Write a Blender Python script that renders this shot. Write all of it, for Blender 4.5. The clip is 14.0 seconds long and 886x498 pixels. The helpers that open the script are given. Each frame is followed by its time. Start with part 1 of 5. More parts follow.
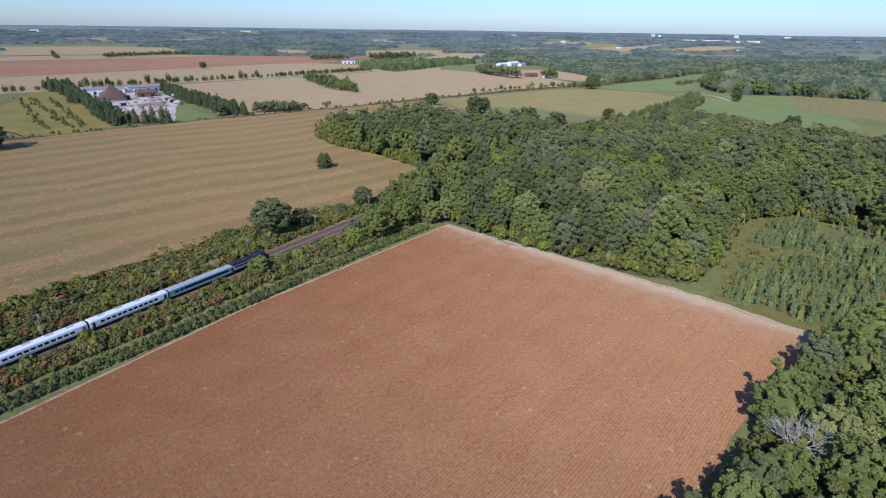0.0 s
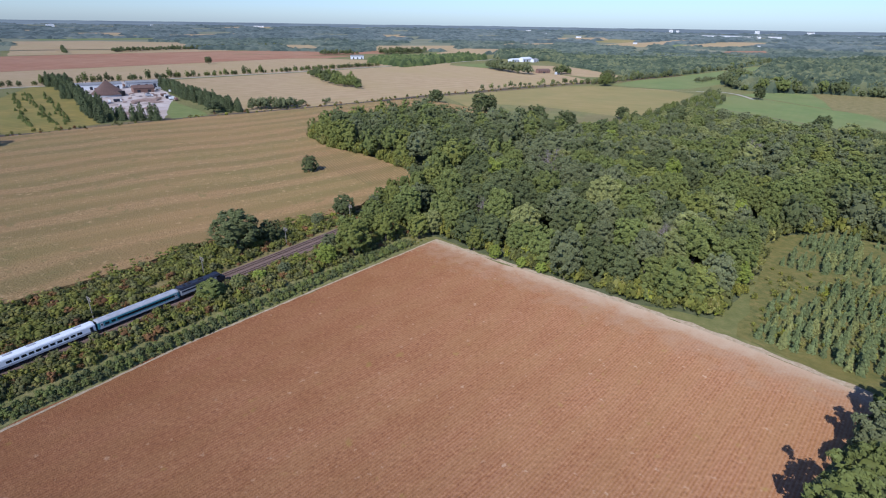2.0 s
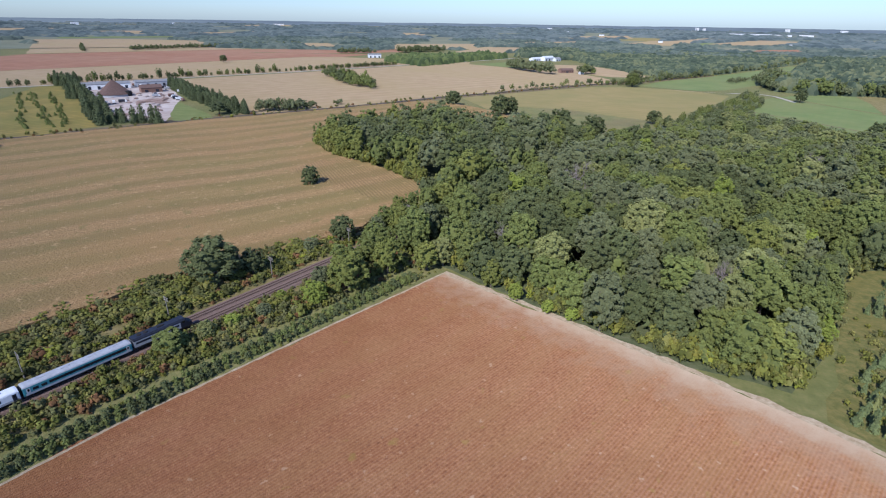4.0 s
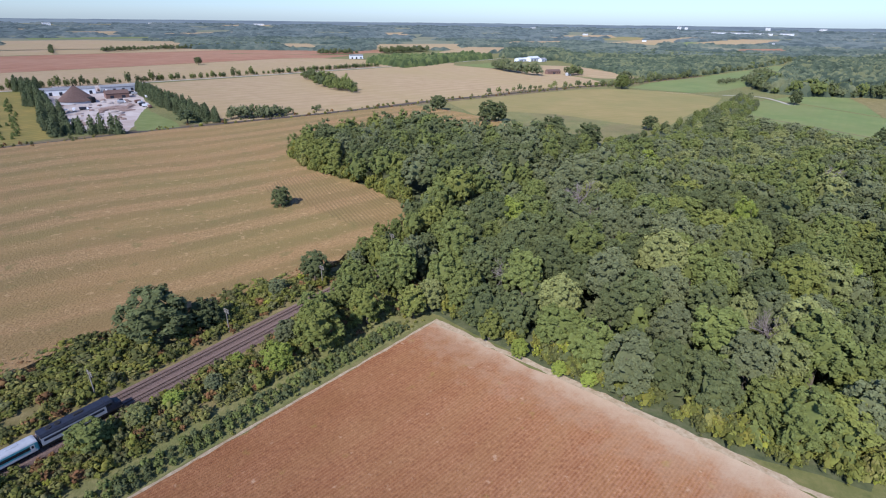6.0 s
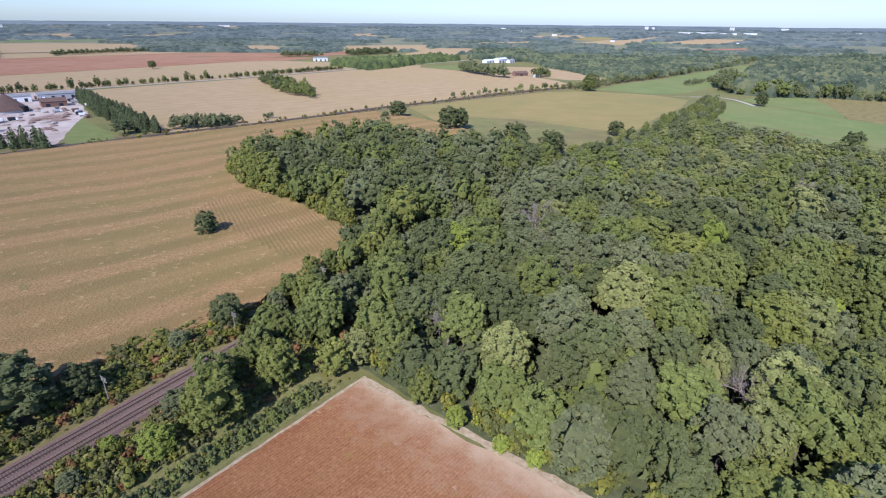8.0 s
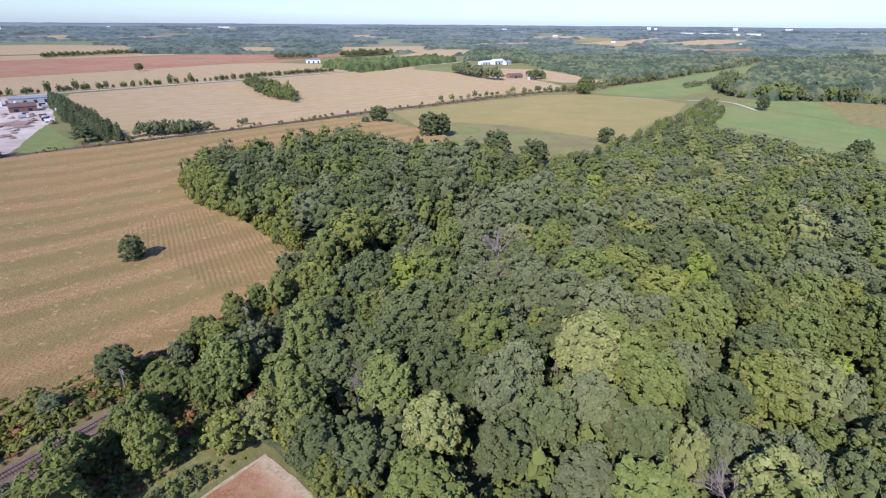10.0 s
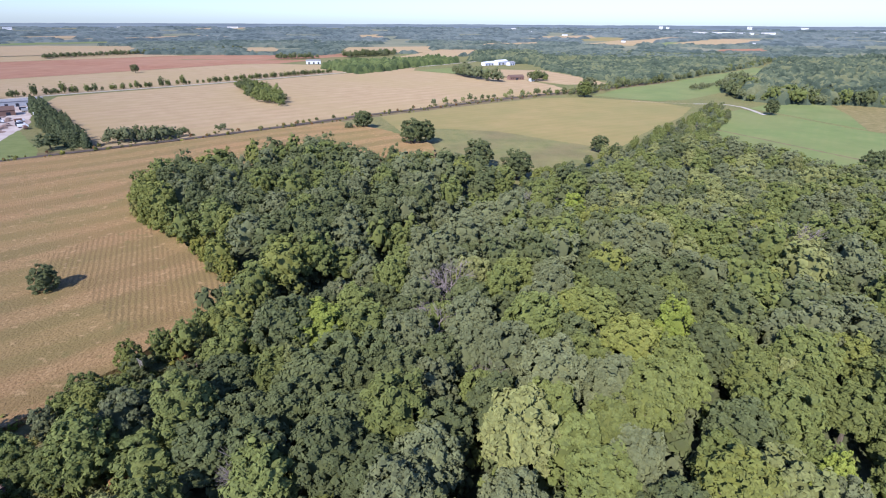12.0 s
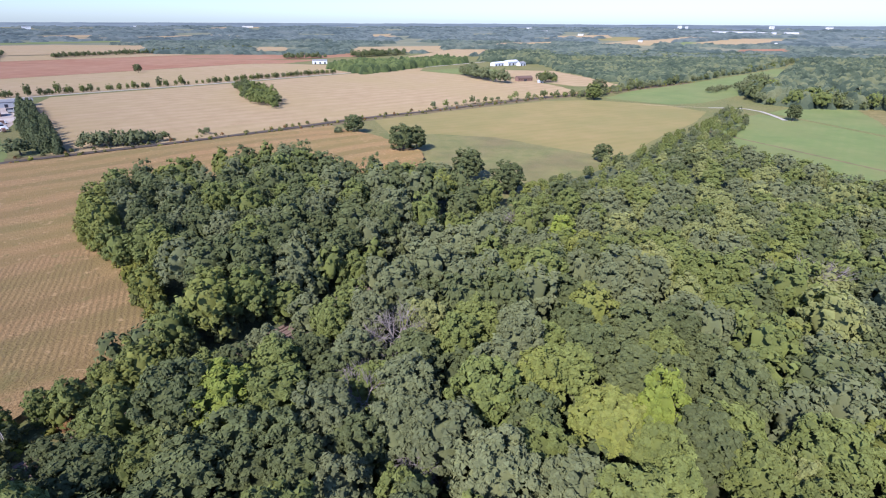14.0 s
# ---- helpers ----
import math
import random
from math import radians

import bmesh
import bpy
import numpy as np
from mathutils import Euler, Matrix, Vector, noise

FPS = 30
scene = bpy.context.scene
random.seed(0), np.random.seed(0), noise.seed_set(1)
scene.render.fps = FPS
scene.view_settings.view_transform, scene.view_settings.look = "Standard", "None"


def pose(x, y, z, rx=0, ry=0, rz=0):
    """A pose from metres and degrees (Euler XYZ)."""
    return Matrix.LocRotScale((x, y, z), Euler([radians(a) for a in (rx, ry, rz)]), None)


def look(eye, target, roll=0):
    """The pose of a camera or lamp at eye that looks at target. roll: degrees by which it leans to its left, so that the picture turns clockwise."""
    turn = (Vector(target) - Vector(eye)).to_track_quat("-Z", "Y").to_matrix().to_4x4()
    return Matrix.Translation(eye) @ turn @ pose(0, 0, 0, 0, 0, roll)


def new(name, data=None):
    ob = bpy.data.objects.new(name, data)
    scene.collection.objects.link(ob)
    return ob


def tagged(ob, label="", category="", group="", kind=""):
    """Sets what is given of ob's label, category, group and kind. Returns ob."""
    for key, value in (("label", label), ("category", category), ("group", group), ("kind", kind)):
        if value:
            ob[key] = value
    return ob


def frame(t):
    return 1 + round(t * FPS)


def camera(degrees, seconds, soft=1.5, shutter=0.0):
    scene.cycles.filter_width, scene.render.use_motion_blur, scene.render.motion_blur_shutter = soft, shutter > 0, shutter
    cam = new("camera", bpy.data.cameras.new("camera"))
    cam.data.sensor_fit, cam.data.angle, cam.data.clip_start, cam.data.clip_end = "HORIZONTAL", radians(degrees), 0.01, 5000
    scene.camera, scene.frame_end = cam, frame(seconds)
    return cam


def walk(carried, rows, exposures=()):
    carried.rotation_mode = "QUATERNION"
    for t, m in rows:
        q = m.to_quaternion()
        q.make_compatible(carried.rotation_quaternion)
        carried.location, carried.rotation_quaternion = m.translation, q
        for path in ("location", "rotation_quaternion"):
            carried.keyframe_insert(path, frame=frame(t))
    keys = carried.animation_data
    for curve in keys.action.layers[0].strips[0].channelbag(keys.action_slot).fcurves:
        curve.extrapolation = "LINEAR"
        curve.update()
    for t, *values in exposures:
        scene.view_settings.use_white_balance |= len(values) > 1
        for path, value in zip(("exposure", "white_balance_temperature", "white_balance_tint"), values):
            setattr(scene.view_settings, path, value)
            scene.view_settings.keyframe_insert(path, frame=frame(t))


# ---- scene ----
cam = camera(80.0, 14.0, soft=1.1)
PATH = [
    (0.0, 0.00, 0.00, 89.67, 67.30, -0.75, 0.00),
    (0.5, 3.77, 6.84, 88.89, 67.21, -0.80, -0.14),
    (1.0, 7.17, 13.97, 88.38, 67.09, -0.77, 0.12),
    (1.5, 9.34, 22.20, 87.84, 66.97, -0.77, 1.21),
    (2.0, 11.13, 30.71, 87.36, 66.88, -0.79, 1.51),
    (2.5, 12.25, 39.38, 87.00, 66.79, -0.79, 1.75),
    (3.0, 12.92, 48.68, 86.65, 66.73, -0.74, 2.42),
    (3.5, 12.80, 57.95, 86.49, 66.70, -0.78, 3.57),
    (6.0, 9.40, 99.25, 88.14, 66.63, -0.65, 1.83),
    (6.5, 11.20, 106.68, 88.78, 66.62, -0.60, 0.85),
    (7.0, 14.14, 113.57, 89.20, 66.65, -0.52, 0.80),
    (7.5, 18.06, 120.17, 89.38, 66.71, -0.49, 0.38),
    (8.0, 22.45, 126.51, 89.60, 66.70, -0.50, -0.98),
    (10.5, 47.75, 161.59, 89.73, 66.79, -0.33, -0.45),
    (11.0, 53.64, 168.24, 90.26, 66.75, -0.29, -0.18),
    (11.5, 59.35, 175.06, 90.73, 66.73, -0.29, 0.14),
    (12.0, 64.54, 182.02, 90.97, 66.72, -0.25, 0.54),
    (12.5, 69.61, 189.21, 91.03, 66.72, -0.24, 1.01),
    (13.0, 74.24, 196.77, 91.08, 66.71, -0.27, 1.47),
    (13.5, 78.53, 204.79, 90.84, 66.67, -0.28, 1.79),
    (14.0, 82.38, 212.87, 90.51, 66.66, -0.25, 2.25),
]
EXPOSURES = [(0.0, -0.2, 5880, 10), (3.0, -0.13, 5900, 10), (6.5, 0.04, 5980, 12), (11.0, 0.29, 6030, 15.5), (14.0, 0.34, 6030, 15.5)]
walk(cam, [(t, pose(x, y, z, rx, ry, rz)) for t, x, y, z, rx, ry, rz in PATH], EXPOSURES)

# ---- light ----
SUN_AZ, SUN_EL = 203.0, 39.5  # bearing of the sun (from +y, clockwise) and its height, degrees
world = bpy.data.worlds.new("sky_world")
scene.world = world
world.use_nodes = True
wn = world.node_tree.nodes
sky = wn.new("ShaderNodeTexSky")
sky.sky_type = "NISHITA"
sky.sun_disc = False
sky.sun_elevation = radians(SUN_EL)
sky.sun_rotation = radians(SUN_AZ)
sky.altitude = 300
sky.air_density = 1.0
sky.dust_density = 0.6
sky.ozone_density = 1.0
wn["Background"].inputs[1].default_value = 0.130
tint = wn.new("ShaderNodeMix")
tint.data_type, tint.blend_type = "RGBA", "MULTIPLY"
tint.inputs["Factor"].default_value = 1.0
tint.inputs["B"].default_value = (0.735, 0.92, 1.34, 1)
world.node_tree.links.new(sky.outputs[0], tint.inputs["A"])
world.node_tree.links.new(tint.outputs["Result"], wn["Background"].inputs[0])
sun_data = bpy.data.lights.new("sun", "SUN")
sun_data.energy = 4.7
sun_data.angle = radians(0.53)
sun_data.color = (1.0, 0.955, 0.89)
sun = new("sun", sun_data)
sun_dir = Vector((math.sin(radians(SUN_AZ)) * math.cos(radians(SUN_EL)), math.cos(radians(SUN_AZ)) * math.cos(radians(SUN_EL)), math.sin(radians(SUN_EL))))
sun.matrix_world = look(sun_dir * 400, (0, 0, 0))

# ---- materials ----


def material(name, colors, scale=1.0, detail=4.0, rough=0.9, bump=0.0, bump_scale=8.0, per_object=0.0, per_island=0.0,
             stain=None, stain_scale=0.02, stain_amount=0.5, bands=None, rim=None, spec=0.3, metallic=0.0, through_light=0.0, flecks=None):
    """A surface from two to four colours mixed by noise of that scale (1/m), with a coarse stain, parallel bands, relief and variation by piece."""
    m = bpy.data.materials.new(name)
    m.use_nodes = True
    nt = m.node_tree
    n, ln = nt.nodes, nt.links
    bsdf = n["Principled BSDF"]
    bsdf.inputs["Roughness"].default_value = rough
    bsdf.inputs["Diffuse Roughness"].default_value = 1.0 if rough > 0.6 else 0.0
    bsdf.inputs["Metallic"].default_value = metallic
    bsdf.inputs["Specular IOR Level"].default_value = spec
    geo = n.new("ShaderNodeNewGeometry")
    where = geo.outputs["Position"]
    grain = n.new("ShaderNodeTexNoise")
    grain.inputs["Scale"].default_value = scale
    grain.inputs["Detail"].default_value = detail
    grain.inputs["Roughness"].default_value = 0.65
    ln.new(where, grain.inputs["Vector"])
    ramp = n.new("ShaderNodeValToRGB")
    while len(ramp.color_ramp.elements) < len(colors):
        ramp.color_ramp.elements.new(0.5)
    for i, c in enumerate(colors):
        e = ramp.color_ramp.elements[i]
        e.position = 0.32 + 0.36 * i / max(1, len(colors) - 1)
        e.color = (*c, 1)
    ln.new(grain.outputs[0], ramp.inputs[0])
    out = ramp.outputs[0]

    def mix(a, b_color, fac, kind="MIX"):
        x = n.new("ShaderNodeMix")
        x.data_type = "RGBA"
        x.blend_type = kind
        ln.new(a, x.inputs["A"])
        if isinstance(b_color, tuple):
            x.inputs["B"].default_value = (*b_color, 1)
        else:
            ln.new(b_color, x.inputs["B"])
        if isinstance(fac, float):
            x.inputs["Factor"].default_value = fac
        else:
            ln.new(fac, x.inputs["Factor"])
        return x.outputs["Result"]

    def remap(sock, lo, hi, to_lo, to_hi):
        r = n.new("ShaderNodeMapRange")
        for k, v in zip(("From Min", "From Max", "To Min", "To Max"), (lo, hi, to_lo, to_hi)):
            r.inputs[k].default_value = v
        ln.new(sock, r.inputs["Value"])
        return r.outputs[0]

    if bands:  # (direction in degrees, width in metres, colour, amount, waviness)
        for angle, width, colour, amount, wavy in bands:
            mp = n.new("ShaderNodeMapping")
            mp.inputs["Rotation"].default_value = (0, 0, radians(-angle))
            ln.new(where, mp.inputs["Vector"])
            wave = n.new("ShaderNodeTexWave")
            wave.bands_direction = "Y"
            wave.inputs["Scale"].default_value = 0.314 / width
            wave.inputs["Distortion"].default_value = wavy
            wave.inputs["Detail"].default_value = 2.0
            wave.inputs["Detail Scale"].default_value = 0.6
            ln.new(mp.outputs[0], wave.inputs["Vector"])
            out = mix(out, colour, remap(wave.outputs["Fac"], 0.3, 0.8, 0.0, amount))
    if stain:
        coarse = n.new("ShaderNodeTexNoise")
        coarse.inputs["Scale"].default_value = stain_scale
        coarse.inputs["Detail"].default_value = 5.0
        ln.new(where, coarse.inputs["Vector"])
        out = mix(out, stain, remap(coarse.outputs[0], 0.42, 0.66, 0.0, stain_amount))
    for size, colour, least in flecks or ():  # scattered specks: straw, weeds, lodged stalks
        speck = n.new("ShaderNodeTexNoise")
        speck.inputs["Scale"].default_value = 1.0 / size
        speck.inputs["Detail"].default_value = 3.0
        ln.new(where, speck.inputs["Vector"])
        out = mix(out, colour, remap(speck.outputs[0], least, least + 0.09, 0.0, 0.6))
    for point, away, depth, colour, amount in rim or ():  # (a point, the direction away from the edge, depth in metres, colour, amount): a ragged strip of thin crop along an edge; deeper than 50 m, sun glow painted into the crop's colour
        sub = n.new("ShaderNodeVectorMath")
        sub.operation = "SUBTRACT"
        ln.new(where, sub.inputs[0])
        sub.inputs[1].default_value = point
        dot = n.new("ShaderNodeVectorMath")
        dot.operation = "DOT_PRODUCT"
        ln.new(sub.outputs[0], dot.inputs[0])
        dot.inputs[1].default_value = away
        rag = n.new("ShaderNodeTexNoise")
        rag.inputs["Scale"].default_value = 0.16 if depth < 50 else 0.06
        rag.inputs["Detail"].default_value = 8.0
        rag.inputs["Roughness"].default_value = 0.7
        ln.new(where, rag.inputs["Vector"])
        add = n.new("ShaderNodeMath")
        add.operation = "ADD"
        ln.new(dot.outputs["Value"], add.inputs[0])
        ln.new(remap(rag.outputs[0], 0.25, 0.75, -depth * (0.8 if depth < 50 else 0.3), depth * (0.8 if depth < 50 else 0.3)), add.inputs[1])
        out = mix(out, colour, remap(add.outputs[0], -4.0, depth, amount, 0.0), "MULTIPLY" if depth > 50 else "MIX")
    if per_object or per_island:
        hsv = n.new("ShaderNodeHueSaturation")
        ln.new(out, hsv.inputs["Color"])
        amount = per_object or per_island
        rnd = n.new("ShaderNodeObjectInfo").outputs["Random"] if per_object else geo.outputs["Random Per Island"]
        value = remap(rnd, 0, 1, 1 - amount, 1 + amount)
        if per_object and per_island:
            times = n.new("ShaderNodeMath")
            times.operation = "MULTIPLY"
            ln.new(value, times.inputs[0])
            ln.new(remap(geo.outputs["Random Per Island"], 0, 1, 1 - per_island, 1 + per_island), times.inputs[1])
            value = times.outputs[0]
        ln.new(value, hsv.inputs["Value"])
        wn_ = n.new("ShaderNodeTexWhiteNoise")
        wn_.noise_dimensions = "1D"
        ln.new(rnd, wn_.inputs["W"])
        ln.new(remap(wn_.outputs["Value"], 0, 1, 0.5 - 0.016 * min(1, amount * 3), 0.5 + 0.006 * min(1, amount * 3)), hsv.inputs["Hue"])
        out = hsv.outputs[0]
    ln.new(out, bsdf.inputs["Base Color"])
    if bump:
        b = n.new("ShaderNodeBump")
        b.inputs["Strength"].default_value = 1.0
        b.inputs["Distance"].default_value = bump
        bn = n.new("ShaderNodeTexNoise")
        bn.inputs["Scale"].default_value = bump_scale
        bn.inputs["Detail"].default_value = 3.0
        ln.new(where, bn.inputs["Vector"])
        ln.new(bn.outputs[0], b.inputs["Height"])
        ln.new(b.outputs[0], bsdf.inputs["Normal"])
    if through_light:
        tl = n.new("ShaderNodeBsdfTranslucent")
        ln.new(out, tl.inputs["Color"])
        ms = n.new("ShaderNodeMixShader")
        ms.inputs[0].default_value = through_light
        ln.new(bsdf.outputs[0], ms.inputs[1])
        ln.new(tl.outputs[0], ms.inputs[2])
        ln.new(ms.outputs[0], n["Material Output"].inputs["Surface"])
    return m


def leaf(name, a, b):
    return material(name, [a, b], 0.35, 3, rough=0.75, per_object=0.14, per_island=0.24, spec=0.2, through_light=0.14)


def wood_leaf(name, a, b):
    return material(name, [a, b], 0.05, 4, rough=0.75, per_island=0.17, spec=0.2, through_light=0.14)


M = {}
M["grass"] = material("meadow_grass", [(0.112, 0.108, 0.038), (0.150, 0.138, 0.051), (0.205, 0.170, 0.072)], 0.3, 8, bump=0.3, bump_scale=1.2, stain=(0.079, 0.105, 0.029), stain_scale=0.012)
M["olive"] = material("olive_rough_grass", [(0.156, 0.124, 0.030), (0.213, 0.160, 0.040), (0.281, 0.200, 0.052)], 0.05, 8, stain=(0.131, 0.131, 0.029), stain_scale=0.02, stain_amount=0.6, bands=[(49.0, 9.0, (0.138, 0.124, 0.032), 0.5, 1.5)])
M["soy"] = material("ripe_bean_crop", [(0.122, 0.042, 0.014), (0.184, 0.067, 0.023), (0.220, 0.087, 0.032), (0.288, 0.133, 0.056)], 1.1, 10, bump=0.25, bump_scale=2.6,
                    stain=(0.205, 0.098, 0.030), stain_scale=0.035, stain_amount=0.16, flecks=[(2.2, (0.36, 0.225, 0.130), 0.66), (5.0, (0.215, 0.135, 0.030), 0.66)], bands=[(48.5, 0.80, (0.318, 0.170, 0.100), 0.22, 0.12), (48.5, 3.2, (0.245, 0.112, 0.052), 0.16, 5.0), (48.5, 12.0, (0.235, 0.120, 0.044), 0.14, 5.0)],
                    # first: brightening opposite the sun, painted in; the other two are thin pale crop
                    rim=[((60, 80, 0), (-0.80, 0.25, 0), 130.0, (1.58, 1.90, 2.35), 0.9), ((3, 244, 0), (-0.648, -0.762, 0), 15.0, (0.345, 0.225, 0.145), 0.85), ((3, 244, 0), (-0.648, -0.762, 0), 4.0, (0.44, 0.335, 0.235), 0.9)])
M["dry"] = material("dry_pale_grass", [(0.26, 0.19, 0.115), (0.34, 0.265, 0.18), (0.42, 0.345, 0.25)], 0.8, 8, bump=0.1, bump_scale=4)
CORN_LOOK = dict(colors=[(0.178, 0.110, 0.045), (0.252, 0.160, 0.068), (0.304, 0.196, 0.087), (0.385, 0.258, 0.122)], scale=0.9, detail=12, bump=0.6, bump_scale=1.3, stain=(0.310, 0.168, 0.076), stain_scale=0.014, stain_amount=0.35,
                 flecks=[(3.0, (0.40, 0.27, 0.135), 0.62), (7.0, (0.160, 0.130, 0.045), 0.62)])
CORN_BANDS = [(42.0, 25.0, (0.160, 0.124, 0.042), 0.72, 7.0), (42.0, 61.0, (0.215, 0.160, 0.055), 0.45, 6.0), (42.0, 7.0, (0.170, 0.120, 0.047), 0.16, 6.0)]
M["corn"] = material("ripe_corn", bands=CORN_BANDS + [(42.0, 1.52, (0.160, 0.095, 0.040), 0.16, 0.8)], **CORN_LOOK)
M["corn_rows"] = material("corn_rows_beside_the_wood", bands=CORN_BANDS + [(118.0, 1.9, (0.115, 0.080, 0.034), 0.55, 1.6)], **CORN_LOOK)
M["tan"] = material("ripe_grain_field", [(0.265, 0.180, 0.097), (0.313, 0.219, 0.123), (0.353, 0.254, 0.149)], 0.05, 8, stain=(0.288, 0.215, 0.104), stain_scale=0.006, stain_amount=0.7,
                    bands=[(42.0, 22.0, (0.241, 0.180, 0.086), 0.45, 4.0), (42.0, 6.0, (0.361, 0.262, 0.157), 0.3, 2.0)])
M["red"] = material("bare_red_crop", [(0.223, 0.104, 0.054), (0.260, 0.123, 0.070), (0.295, 0.160, 0.091)], 0.03, 7, stain=(0.305, 0.188, 0.115), stain_scale=0.004)
M["ripe_beans"] = material("yellowing_bean_field", [(0.192, 0.158, 0.056), (0.215, 0.172, 0.064), (0.248, 0.188, 0.080)], 0.03, 7, stain=(0.160, 0.152, 0.052), stain_scale=0.009, stain_amount=0.6, bands=[(30.0, 12.0, (0.252, 0.180, 0.079), 0.35, 3.0)])
M["green"] = material("green_hay_field", [(0.108, 0.140, 0.044), (0.130, 0.162, 0.053), (0.160, 0.178, 0.062)], 0.03, 7, stain=(0.172, 0.165, 0.065), stain_scale=0.01, bands=[(55.0, 8.0, (0.118, 0.158, 0.047), 0.3, 2.0)])
M["lawn"] = material("mown_lawn", [(0.119, 0.141, 0.040), (0.158, 0.178, 0.060)], 0.1, 6)
M["rough"] = material("rough_weeds", [(0.111, 0.103, 0.034), (0.170, 0.138, 0.054), (0.230, 0.181, 0.082)], 0.15, 7, bump=0.3, bump_scale=1.0)
M["yardfloor"] = material("pale_gravel_yard", [(0.337, 0.279, 0.252), (0.424, 0.360, 0.332), (0.483, 0.422, 0.385)], 0.08, 8, stain=(0.248, 0.177, 0.146), stain_scale=0.03)
M["ballast"] = material("rail_ballast", [(0.110, 0.072, 0.060), (0.165, 0.110, 0.092), (0.225, 0.155, 0.132)], 2.5, 8, bump=0.06, bump_scale=9)
M["farland"] = material("distant_pasture_and_scrub", [(0.110, 0.122, 0.078), (0.155, 0.155, 0.098), (0.215, 0.190, 0.125)], 0.008, 9, stain=(0.120, 0.140, 0.090), stain_scale=0.004)
M["weedfield"] = material("brown_and_green_weeds", [(0.112, 0.120, 0.042), (0.150, 0.144, 0.054), (0.195, 0.168, 0.068)], 0.06, 8, bump=0.3, bump_scale=1.0, stain=(0.150, 0.108, 0.058), stain_scale=0.022, stain_amount=0.5)
M["bank"] = material("brown_weedy_bank", [(0.098, 0.080, 0.042), (0.142, 0.108, 0.056), (0.190, 0.140, 0.076)], 0.12, 8)
M["meadow"] = material("weedy_meadow", [(0.064, 0.076, 0.022), (0.098, 0.100, 0.030), (0.140, 0.124, 0.041), (0.180, 0.142, 0.053)], 0.35, 10, bump=0.4, bump_scale=0.9, stain=(0.141, 0.115, 0.032), stain_scale=0.035, stain_amount=0.6)
M["path"] = material("mown_grass_path", [(0.120, 0.122, 0.042), (0.172, 0.162, 0.060), (0.240, 0.208, 0.090)], 0.6, 10, bump=0.2, bump_scale=2, stain=(0.125, 0.138, 0.042), stain_scale=0.06)
M["road"] = material("grey_road", [(0.315, 0.285, 0.250), (0.385, 0.350, 0.310)], 0.3, 6)
M["forestfloor"] = material("forest_floor", [(0.05, 0.06, 0.03), (0.08, 0.09, 0.04), (0.11, 0.11, 0.06)], 0.3, 6, bump=0.4, bump_scale=0.8)
M["bark"] = material("grey_bark", [(0.10, 0.08, 0.06), (0.17, 0.14, 0.11)], 3, 5)
M["deadwood"] = material("bleached_dead_wood", [(0.33, 0.30, 0.28), (0.46, 0.43, 0.40)], 2, 5)
M["twigs"] = material("grey_dead_twigs", [(0.20, 0.165, 0.155), (0.29, 0.25, 0.235)], 2, 5)
LEAVES = {
    "dark": ((0.100, 0.118, 0.047), (0.133, 0.151, 0.060)),
    "mid": ((0.139, 0.164, 0.047), (0.182, 0.206, 0.061)),
    "grey": ((0.138, 0.154, 0.073), (0.178, 0.192, 0.091)),
    "light": ((0.195, 0.211, 0.074), (0.250, 0.258, 0.094)),
    "bright": ((0.160, 0.182, 0.045), (0.214, 0.224, 0.058)),
    "yellow": ((0.205, 0.250, 0.046), (0.265, 0.305, 0.060)),
    "rust": ((0.185, 0.118, 0.060), (0.245, 0.150, 0.075)),
    "fir": ((0.084, 0.106, 0.048), (0.120, 0.140, 0.062)),
    "youngfir": ((0.130, 0.165, 0.066), (0.180, 0.212, 0.088)),
}
for k, (a, b) in LEAVES.items():
    M[k] = leaf(k + "_leaves", a, b)
    M["w_" + k] = wood_leaf(k + "_canopy", a, b)
    M["b_" + k] = material(k + "_shrub_leaves", [tuple(c * s for c, s in zip(a, (1.10, 1.0, 0.82))), tuple(c * s for c, s in zip(b, (1.10, 1.0, 0.82)))], 0.2, 5, rough=0.75, per_island=0.4, spec=0.15, through_light=0.2)


def far_canopy(name, tones, cell, patch):
    """Treetops seen from far off: one tone for each crown, drifting in broad patches of different woods."""
    m = material(name, tones, patch, 3, rough=0.8, bump=1.2, bump_scale=0.35, spec=0.1)
    n, ln = m.node_tree.nodes, m.node_tree.links
    ramp = next(k for k in n if k.bl_idname == "ShaderNodeValToRGB")
    geo = next(k for k in n if k.bl_idname == "ShaderNodeNewGeometry")
    vor = n.new("ShaderNodeTexVoronoi")
    vor.inputs["Scale"].default_value = 1.0 / cell
    ln.new(geo.outputs["Position"], vor.inputs["Vector"])
    sep = n.new("ShaderNodeSeparateColor")
    ln.new(vor.outputs["Color"], sep.inputs[0])
    rng_ = n.new("ShaderNodeMapRange")
    rng_.inputs["To Min"].default_value, rng_.inputs["To Max"].default_value = -0.17, 0.17
    ln.new(sep.outputs[0], rng_.inputs["Value"])
    add = n.new("ShaderNodeMath")
    add.operation = "ADD"
    ln.new(ramp.inputs[0].links[0].from_socket, add.inputs[0])
    ln.new(rng_.outputs[0], add.inputs[1])
    ln.new(add.outputs[0], ramp.inputs[0])
    return m


